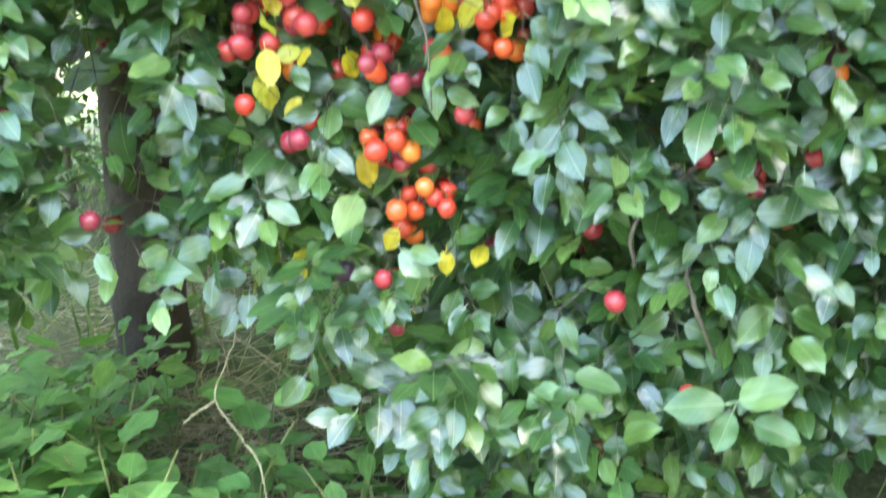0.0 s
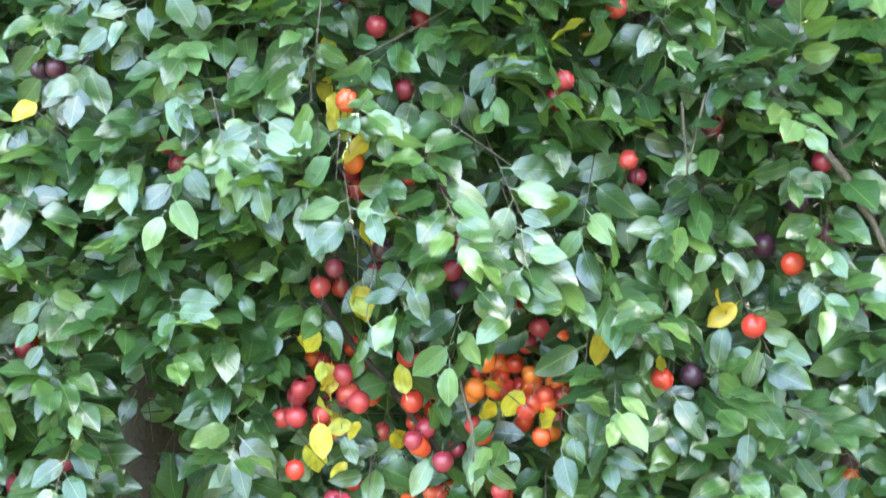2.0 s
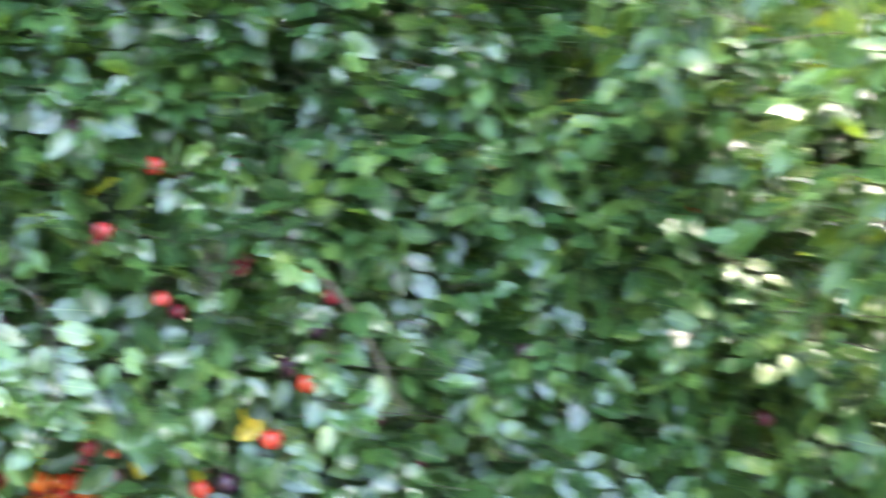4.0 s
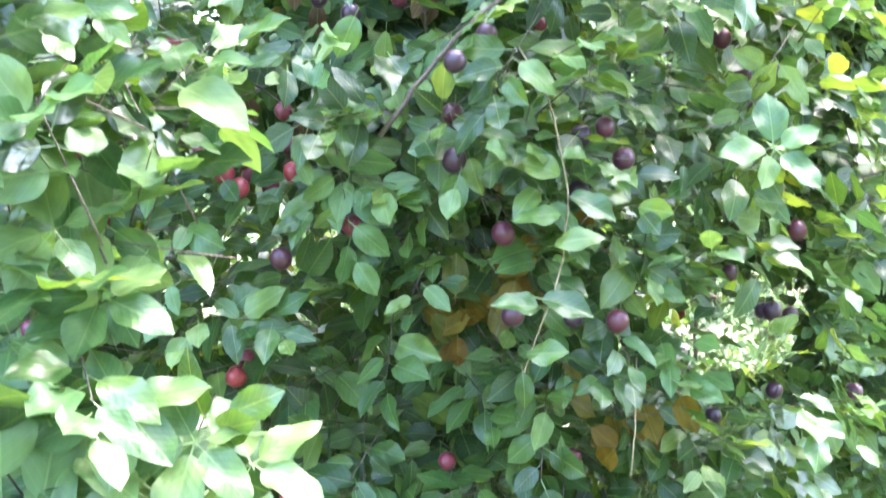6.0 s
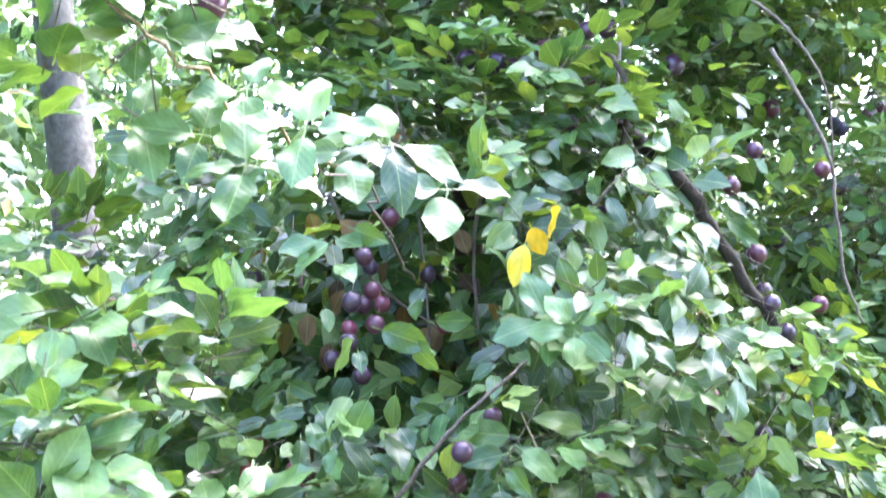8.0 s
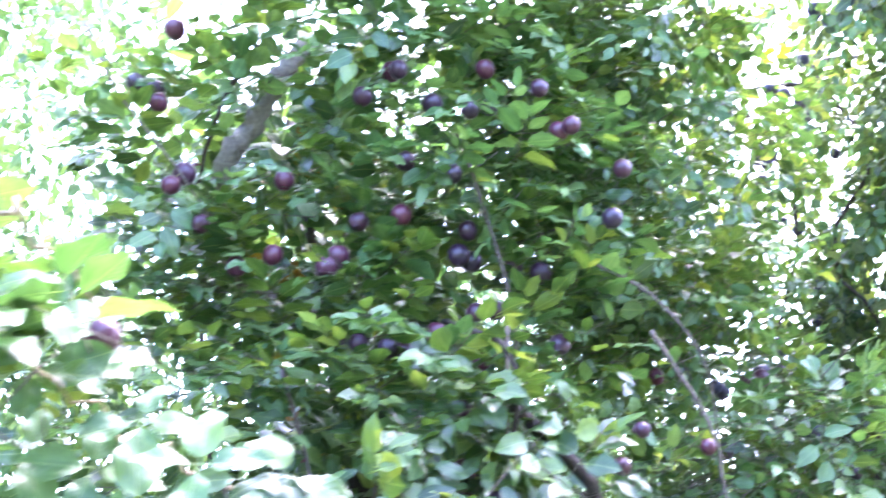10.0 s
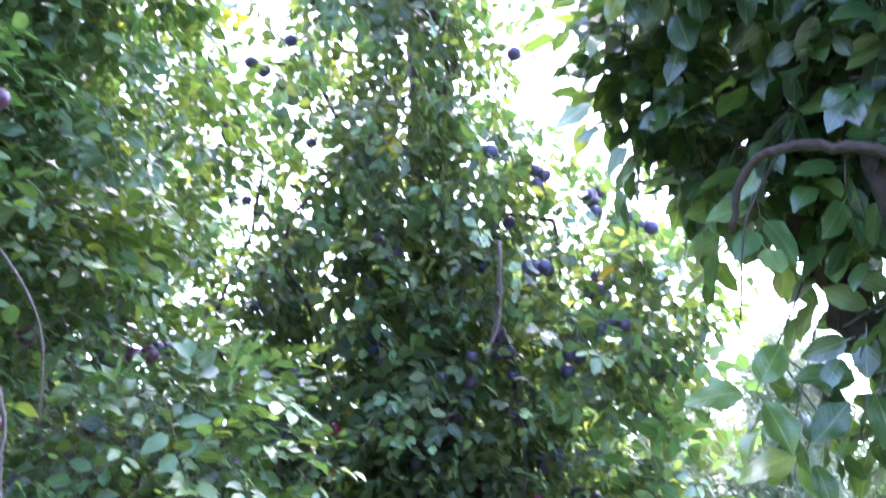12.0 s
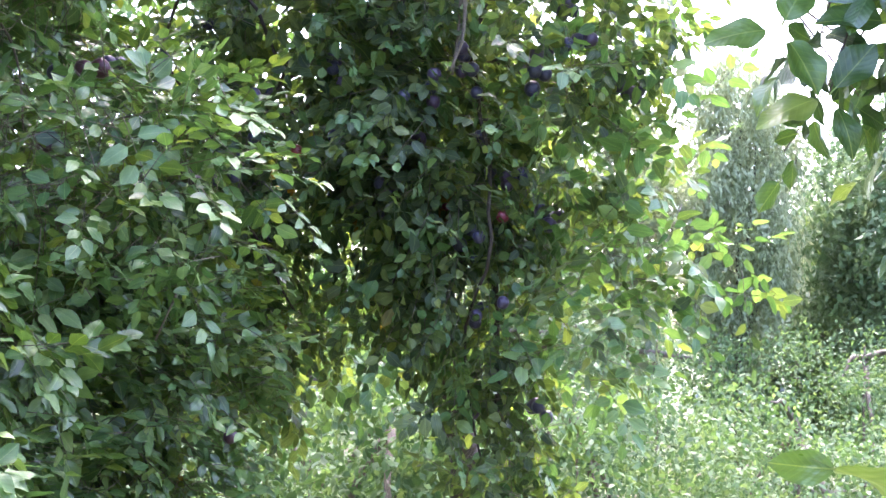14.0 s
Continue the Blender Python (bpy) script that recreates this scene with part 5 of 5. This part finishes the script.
def build_overhang():
    rng = np.random.default_rng(15)
    tree = thing("plum_tree", (2.0, 0.0, 0), "plum tree whose shaded leafy bough hangs overhead", "tree")
    limb("trunk", tree, [(2.0, 0.0, -0.05), (1.98, 0.02, 0.8), (1.9, 0.1, 1.6)], 0.08, 0.06, M_BARK, rng, 10)
    limb("limb", tree, [(1.9, 0.1, 1.55), (1.5, 0.3, 1.95), (1.25, 0.5, 2.08), (1.15, 0.59, 2.137), (1.11, 0.61, 2.2), (1.08, 0.61, 2.29), (1.03, 0.6, 2.6)], 0.026, 0.012, M_BARK, rng, 8)
    limb("limb", tree, [(1.9, 0.1, 1.6), (1.5, 0.3, 2.3), (1.25, 0.45, 2.5), (0.95, 0.5, 2.5)], 0.03, 0.008, M_BARK, rng, 8)
    rods(tree, [[(1.014, 0.411, 2.201), (0.978, 0.445, 2.222), (0.954, 0.482, 2.233), (0.938, 0.516, 2.23), (0.94, 0.54, 2.212), (0.944, 0.551, 2.185)]], M_BARK, 0.005, rng)
    rods(tree, [[(1.077, 0.461, 2.117), (1.065, 0.488, 2.168), (1.057, 0.505, 2.243), (1.061, 0.521, 2.335)]], M_BARK, 0.016, rng)
    rods(tree, [[(0.99, 0.53, 2.27), (0.92, 0.51, 2.18), (0.9, 0.5, 2.1)], [(1.09, 0.6, 2.24), (1.05, 0.59, 2.16), (0.98, 0.57, 2.07)], [(1.12, 0.6, 2.18), (1.07, 0.58, 2.1), (1.03, 0.57, 2.03)]], M_BARK, 0.0012, rng, "twig")
    for p in ((0.98, 0.57, 2.07), (1.09, 0.56, 2.09), (1.03, 0.57, 2.03)):
        rosette(tree, p, (-0.45, -0.75, 0.3), 3, 0.048, LEAF_MESH_DULL, rng)
    blobs = [(1.01, 0.53, 2.46, 0.1, 0.07, 0.07, 85), (0.9, 0.58, 2.47, 0.05, 0.04, 0.05, 20), (1.09, 0.53, 2.35, 0.08, 0.08, 0.09, 110), (1.14, 0.54, 2.19, 0.05, 0.06, 0.08, 20), (1.07, 0.62, 2.27, 0.07, 0.05, 0.035, 20), (1.2, 0.56, 2.15, 0.04, 0.05, 0.1, 20), (0.969, 0.691, 2.432, 0.035, 0.04, 0.04, 26), (1.021, 0.690, 2.365, 0.035, 0.04, 0.04, 26), (1.052, 0.667, 2.304, 0.03, 0.04, 0.04, 16),
             (1.12, 0.63, 2.1, 0.06, 0.04, 0.04, 5), (1.22, 0.59, 2.03, 0.05, 0.05, 0.1, 16), (1.17, 0.47, 2.33, 0.11, 0.1, 0.2, 75)]
    P, N = blob_points(blobs, rng, 0.1)
    P, D, N, L, ends = sprigs(P, N, rng, 6, 0.039, 0.05, 0.3, face_out=0.2, face_up=0.9, hang=0.3)
    foliage(tree, (P, D, N, L), ends, rng, np.array([-0.55, -0.83, 0]), 300, 1.9, 2.7, 1, 0.06, 0.0)
    hang(tree, [(1.039, 0.643, 2.366), (1.069, 0.577, 2.417), (1.063, 0.61, 2.379)], 0.034, "purple", rng)
    # Unseen crown, added overhead and behind the camera to shade bough and trees.
    P, N = blob_points([(1.7, -0.1, 2.9, 1.0, 0.9, 0.5, 600), (1.6, 0.75, 2.95, 0.42, 0.5, 0.14, 450), (2.3, -0.8, 2.7, 1.3, 1.1, 0.9, 1100), (1.4, 0.05, 2.9, 0.6, 0.5, 0.3, 500), (1.1, -0.75, 3.0, 0.75, 0.7, 0.35, 700)], rng, 0.2)
    P, D, N, L, ends = sprigs(P, N, rng, 6, 0.085, 0.12)
    foliage(tree, (P, D, N, L), None, rng, A_OUT, 0, 0, 9, -1, 0.1, 0.0, name="crown")


def build_shoot():
    rng = np.random.default_rng(16)
    tree = thing("young_shoot", (0.82, 0.44, 0), "young upright shoot with a few broad leaves at its tip", "plant")
    limb("stem", tree, [(0.82, 0.44, -0.03), (0.81, 0.45, 0.7), (0.8, 0.44, 1.4), (0.814, 0.391, 1.778)], 0.007, 0.002, M_STALK, rng, 6)
    for p, d, n, ln in (((0.816, 0.389, 1.797), (-0.86, 0.5, 0.05), (-0.6, -0.85, -0.1), 0.03), ((0.816, 0.389, 1.797), (0.86, -0.5, -0.3), (0.1, 0.35, 1), 0.075),
                        ((0.844, 0.361, 1.763), (0.4, -1, 0.05), (-0.3, -0.5, 0.7), 0.07), ((0.8, 0.43, 1.7), (0.8, 0.4, 0), (0, 0, 1), 0.09), ((0.8, 0.43, 1.65), (-0.7, -0.3, 0), (0, 0, 1), 0.09)):
        leaf_part(tree, p, d, n, ln, LEAF_MESH, rng)


build_sapling()
build_overhang()
build_shoot()


# ---------------------------------------------------------------- undergrowth
WEED_LEAF = single_leaf_meshes("weed_leaf", M_WEED, RNG, 4, 1)


def weed_plant(rng):
    """One upright weed with crossed pairs of leaves, at the origin."""
    plant = thing("weed", (0, 0, 0), "low green nettle-like weed with paired leaves", "weed", "weeds under the plum boughs")
    h = rng.uniform(0.16, 0.34)
    limb("stem", plant, [(0, 0, -0.02), (0.01, 0, h * 0.5), (rng.normal(0, 0.03), rng.normal(0, 0.03), h)], 0.003, 0.0015, M_STALK, rng, 5, 3, 0.001)
    for k in range(8):
        u = 0.35 + 0.65 * (k // 2) / 3
        a = 1.57 * (k // 2) + 3.14 * (k % 2) + rng.normal(0, 0.2)
        d = (math.cos(a), math.sin(a), rng.normal(0.1, 0.25))
        leaf_part(plant, (0.02 * d[0], 0.02 * d[1], h * u), d, (rng.normal(0, 0.2), rng.normal(0, 0.2), 1), 0.1 * rng.uniform(0.8, 1.2) * (1.15 - 0.5 * u), WEED_LEAF, rng)
    return plant


NEAR_WEEDS = [(-3.01, 0.99), (-3.05, 1.12), (-3.3, 1.14), (-2.84, 1.1), (-3.33, 1.25), (-2.75, 1.05), (-3.15, 0.95), (-2.9, 0.92), (-2.95, 1.3), (-3.5, 1.3), (-2.7, 0.85)]


def weed_room(xy, rng):
    """Where weeds stand: thick in front of the trunk, few on the bare earth behind and on the straw."""
    r = np.hypot(xy[:, 0] + 1.26, xy[:, 1] - 0.13)
    chance = np.where(r < 2.7, 0.9, np.where(r < 3.2, 0.22, np.where(r < 4.6, 0.06, 0.5)))
    chance = np.where(np.hypot(xy[:, 0] + 3.12, xy[:, 1] - 1.62) < 0.3, 0.06, chance)
    return rng.random(len(xy)) < np.where(xy[:, 0] > -2.6, 0.7, chance)


def build_weeds():
    rng = np.random.default_rng(17)
    spots = np.stack([rng.uniform(-4.6, -2.5, 260), rng.uniform(0.7, 2.4, 260)], -1)
    spots = spots[(np.hypot(spots[:, 0] + 1.27, spots[:, 1] - 0.1) > 1.55) & (np.hypot(spots[:, 0] + 3.93, spots[:, 1] - 1.87) > 0.2)]
    spots = spots[weed_room(spots, rng)]
    kinds = [weed_plant(rng) for _ in range(6)]
    for i, (x, y) in enumerate(spots):
        m = Matrix.LocRotScale((x, y, 0), Euler((rng.normal(0, 0.12), rng.normal(0, 0.12), rng.uniform(0, 6.3))), None)
        if i < len(kinds):
            kinds[i].matrix_basis = m
        else:
            copy_thing(kinds[i % len(kinds)], m)
    extra = np.stack([rng.uniform(-3.55, -2.85, 26), rng.uniform(0.85, 1.4, 26)], -1)
    extra = extra[(np.hypot(extra[:, 0] + 1.26, extra[:, 1] - 0.13) < 2.55) & (np.hypot(extra[:, 0] + 1.26, extra[:, 1] - 0.13) > 1.7)]
    for i, (x, y) in enumerate(NEAR_WEEDS + [tuple(p) for p in extra]):
        copy_thing(kinds[i % len(kinds)], Matrix.LocRotScale((x, y, 0), Euler((rng.normal(0, 0.1), rng.normal(0, 0.1), rng.uniform(0, 6.3))), (1.35, 1.35, 1.2)))
    n = 1900
    xy = np.stack([rng.uniform(-7, -0.6, n), rng.uniform(0.9, 5.0, n)], -1)
    xy = xy[(np.hypot(xy[:, 0] + 1.27, xy[:, 1] - 0.1) > 1.35) & (np.hypot(xy[:, 0] + 3.93, xy[:, 1] - 1.87) > 0.16)]
    xy = xy[rng.random(len(xy)) < 0.55 + 0.45 * noise2(xy[:, 0] * 0.5, xy[:, 1] * 0.5, 0.7)]
    xy = xy[weed_room(xy, rng)]
    n = len(xy)
    h = rng.uniform(0.06, 0.24, n)
    root = np.concatenate([xy, np.zeros((n, 1))], 1)
    lean = np.concatenate([rng.normal(0, 0.2, (n, 2)), np.ones((n, 1))], 1)
    k = 8
    u = np.linspace(0.35, 1.0, k)
    phi = rng.uniform(0, 6.28, (n, 1)) + np.arange(k) * 1.57 + rng.normal(0, 0.2, (n, k))
    P = root[:, None] + lean[:, None] * (h[:, None] * u)[..., None]
    D = np.stack([np.cos(phi), np.sin(phi), rng.normal(0.1, 0.25, (n, k))], -1)
    N = np.array([0, 0, 1.0]) + rng.normal(0, 0.25, (n, k, 3))
    L = 0.085 * rng.uniform(0.6, 1.3, (n, k)) * (1.15 - 0.5 * u)
    me = leaf_cloud("weeds", P.reshape(-1, 3), D.reshape(-1, 3), N.reshape(-1, 3), L.ravel(), [M_WEED], 0, rng, None, (0.95, 1.3))
    tagged(new("weed_patch", me), "low green weeds under the plum boughs", "weeds", kind="stuff")
    me = twig_cloud("weed_stems", (root - [0, 0, 0.03], root + lean * h[:, None]), 0.002, M_STALK)
    tagged(new("weed_stem_patch", me), "thin green stems of the low weeds", "weeds", kind="stuff")


def build_grass():
    rng = np.random.default_rng(18)
    n = 16000
    P = np.stack([rng.uniform(-7, 9, n), rng.uniform(-1, 9, n), np.zeros(n)], -1)
    P = P[np.hypot(P[:, 0] + 1.27, P[:, 1] - 0.1) > 1.2]
    D = rng.normal(0, 0.45, P.shape) + [0, 0, 1.0]
    N = rng.normal(0, 1, P.shape)
    L = rng.uniform(0.08, 0.3, len(P))
    tagged(new("grass", leaf_cloud("grass", P, D, N, L, [M_GRASS], -1, rng, None, (0.05, 0.1))), "thin tufts of green and dry grass", "grass", kind="stuff")


def build_litter():
    rng = np.random.default_rng(19)
    n = 1000
    a = np.stack([rng.uniform(-4.8, -2.2, n), rng.uniform(0.9, 2.6, n), rng.uniform(0.01, 0.1, n)], -1)
    a[800:] = np.array([-3.2, 1.6, 0.05]) + rng.normal(0, 1, (200, 3)) * [0.16, 0.12, 0.02]
    w = np.concatenate([unit(rng.normal(0, 1, (n, 2))), rng.normal(0, 0.12, (n, 1))], 1) * rng.uniform(0.08, 0.4, (n, 1))
    tagged(new("straw_litter", twig_cloud("straw_litter", (a, a + w), 0.002, M_STRAW)), "dry straw and fallen stalks on the ground", "straw", kind="stuff")
    dead = thing("dead_twig", (-2.72, 1.28, 0.0), "bare forked dead twig leaning from the ground", "twig")
    limb("stem", dead, [(-2.66, 1.22, 0.0), (-2.68, 1.25, 0.28), (-2.72, 1.245, 0.36), (-2.768, 1.238, 0.42), (-2.77, 1.27, 0.47), (-2.77, 1.3, 0.515), (-2.784, 1.325, 0.6)], 0.0022, 0.0012, M_STRAW, rng, 5, 4, 0.0008)
    limb("fork", dead, [(-2.768, 1.238, 0.42), (-2.785, 1.21, 0.405), (-2.8, 1.19, 0.39)], 0.0022, 0.0016, M_STRAW, rng, 5, 4, 0.0005)
    limb("fork", dead, [(-2.77, 1.3, 0.515), (-2.72, 1.33, 0.47), (-2.68, 1.355, 0.42)], 0.0014, 0.0008, M_STRAW, rng, 5, 4, 0.0005)


build_weeds()
build_grass()
build_litter()


# ---------------------------------------------------------------- far trees
def far_tree(place, height, spread, mat, leaves, seed, label, name="tree", bark=M_BARK_PALE, low=0.15, size=0.14, droop=0.4, lean=(0.0, 0.0), stem=0.0, clumps=46, limbs=6):
    rng = np.random.default_rng(seed)
    x, y = place
    n_wide = (0.4, 0.7) if name == "willow_tree" else (0.6, 1.1)
    tree = thing(name, (x, y, 0), label, "shrub" if name == "shrub" else "tree", "shrubs in the undergrowth" if name == "shrub" else "trees behind the orchard")
    lx, ly = lean
    r = stem or spread * 0.05 + 0.03
    limb("trunk", tree, [(x, y, -0.1), (x + lx * 0.3, y + ly * 0.3, height * 0.3), (x + lx, y + ly, height * 0.85)], r, r * 0.4, bark, rng, 9, 6)
    c = unit(rng.normal(0, 1, (clumps, 3))) * rng.uniform(0.2, 1, (clumps, 1)) ** 0.5
    mid = np.array([x + lx * 0.6, y + ly * 0.6, height * (low + 1) / 2])
    c = mid + c * [spread, spread, height * (1 - low) / 2]
    for k in range(limbs):
        q = rng.uniform(0.2, 0.55) if limbs > 3 else 0.8
        a = np.array([x + lx * q, y + ly * q, height * q])
        limb("limb", tree, [a, (a + c[k]) / 2 + [0, 0, 0.1], c[k]], 0.02 + spread * 0.008, 0.008, bark, rng, 5, 4)
    m = leaves // clumps
    P = (c[:, None] + rng.normal(0, 0.11, (clumps, m, 3)) * [spread, spread, height * 0.4]).reshape(-1, 3)
    P = P[P[:, 2] > 0.05]
    D = unit(rng.normal(0, 0.8, P.shape) + [0, 0, -droop])
    N = rng.normal(0, 0.6, P.shape) + [0, 0, 0.8]
    L = size * rng.uniform(0.6, 1.3, len(P))
    part("crown", leaf_cloud("crown", P, D, N, L, [mat], -1, rng, None, n_wide), tree, "", "stuff")
    return tree


# The willow and the tall tree beyond it carry haze in their leaf colour.
far_tree((8.8, 8.15), 4.7, 0.66, M_LEAF_HAZED, 40000, 21, "pale grey-green willow with haze put into its leaf colour", "willow_tree", M_BARK, droop=1.4, size=0.065, low=0.25, clumps=150, stem=0.05)
far_tree((10.9, 7.75), 4.5, 1.3, M_LEAF_WILLOW, 40000, 22, "tall green tree at the edge of the orchard", size=0.09, clumps=140)
# The darker near-leaf green puts the shade of this recess into the colour.
far_tree((11.7, 10.0), 3.6, 1.3, M_LEAF, 16000, 23, "dark shaded tree behind the willow", size=0.12, low=0.05, clumps=90)
far_tree((8.1, 9.9), 4.9, 1.3, M_LEAF_HAZED, 16000, 34, "tall tree beyond the willow with haze put into its pale leaves", size=0.11, low=0.2, clumps=110)
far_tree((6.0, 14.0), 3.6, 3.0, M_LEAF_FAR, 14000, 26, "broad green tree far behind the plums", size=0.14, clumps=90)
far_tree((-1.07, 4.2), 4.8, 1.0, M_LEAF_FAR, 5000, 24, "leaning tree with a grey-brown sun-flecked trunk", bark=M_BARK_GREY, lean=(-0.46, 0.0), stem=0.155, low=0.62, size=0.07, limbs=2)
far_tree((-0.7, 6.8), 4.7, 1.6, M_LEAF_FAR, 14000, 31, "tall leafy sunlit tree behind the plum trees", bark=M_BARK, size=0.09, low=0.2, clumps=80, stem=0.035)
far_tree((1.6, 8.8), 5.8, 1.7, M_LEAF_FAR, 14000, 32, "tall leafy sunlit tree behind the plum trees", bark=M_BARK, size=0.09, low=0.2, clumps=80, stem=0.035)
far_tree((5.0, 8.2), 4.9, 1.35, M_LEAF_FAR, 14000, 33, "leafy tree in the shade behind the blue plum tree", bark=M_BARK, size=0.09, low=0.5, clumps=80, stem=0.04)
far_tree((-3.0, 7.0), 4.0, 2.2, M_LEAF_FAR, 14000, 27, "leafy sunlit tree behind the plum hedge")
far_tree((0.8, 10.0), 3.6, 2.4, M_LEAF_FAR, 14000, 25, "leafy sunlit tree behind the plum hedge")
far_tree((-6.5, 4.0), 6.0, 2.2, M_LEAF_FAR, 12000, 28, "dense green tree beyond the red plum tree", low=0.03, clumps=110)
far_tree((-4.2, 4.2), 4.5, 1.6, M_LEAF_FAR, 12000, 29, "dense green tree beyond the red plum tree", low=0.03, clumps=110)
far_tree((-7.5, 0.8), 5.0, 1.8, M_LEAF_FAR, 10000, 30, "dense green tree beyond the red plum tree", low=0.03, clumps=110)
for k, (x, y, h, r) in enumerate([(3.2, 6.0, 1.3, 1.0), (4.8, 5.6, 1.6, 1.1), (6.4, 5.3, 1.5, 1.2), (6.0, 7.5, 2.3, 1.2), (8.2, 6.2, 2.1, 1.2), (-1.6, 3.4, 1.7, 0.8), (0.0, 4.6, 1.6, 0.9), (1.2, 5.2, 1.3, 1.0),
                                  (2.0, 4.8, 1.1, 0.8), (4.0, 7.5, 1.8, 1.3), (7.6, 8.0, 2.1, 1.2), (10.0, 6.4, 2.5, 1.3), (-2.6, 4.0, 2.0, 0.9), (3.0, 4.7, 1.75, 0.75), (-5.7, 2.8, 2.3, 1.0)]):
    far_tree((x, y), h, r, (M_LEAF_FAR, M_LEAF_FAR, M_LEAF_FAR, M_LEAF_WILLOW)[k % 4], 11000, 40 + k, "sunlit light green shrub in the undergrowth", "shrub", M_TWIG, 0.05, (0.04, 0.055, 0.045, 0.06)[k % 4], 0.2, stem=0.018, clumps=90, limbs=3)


def build_far_woods():
    """The belt of woods that closes the view beyond the trees."""
    rng = np.random.default_rng(70)
    n = 1900
    # The second, nearer arc is unseen, added behind the camera against low sky light.
    a = np.concatenate([rng.uniform(radians(-70), radians(85), 1300), rng.uniform(radians(85), radians(290), 600)])
    d = np.where(np.arange(n) < 1300, rng.uniform(19, 27, n), rng.uniform(8, 13, n))
    top = 3.9 + 0.9 * noise2(a * 3, 0 * a, 1.2) + 0.8 * np.clip((a - 0.65) / 0.15, 0, 1)
    c = np.stack([np.sin(a) * d, np.cos(a) * d, rng.random(n) ** 0.8 * top], -1)
    m = 48
    P = (c[:, None] + rng.normal(0, 1, (n, m, 3)) * [0.7, 0.7, 0.4]).reshape(-1, 3)
    P = P[P[:, 2] > 0]
    D = unit(rng.normal(0, 0.8, P.shape) + [0, 0, -0.5])
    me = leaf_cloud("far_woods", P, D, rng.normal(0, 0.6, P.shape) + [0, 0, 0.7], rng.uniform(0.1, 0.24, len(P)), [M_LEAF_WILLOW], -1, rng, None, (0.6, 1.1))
    tagged(new("far_woods", me), "hazy belt of pale green woods in the distance", "woods", kind="stuff")


build_far_woods()
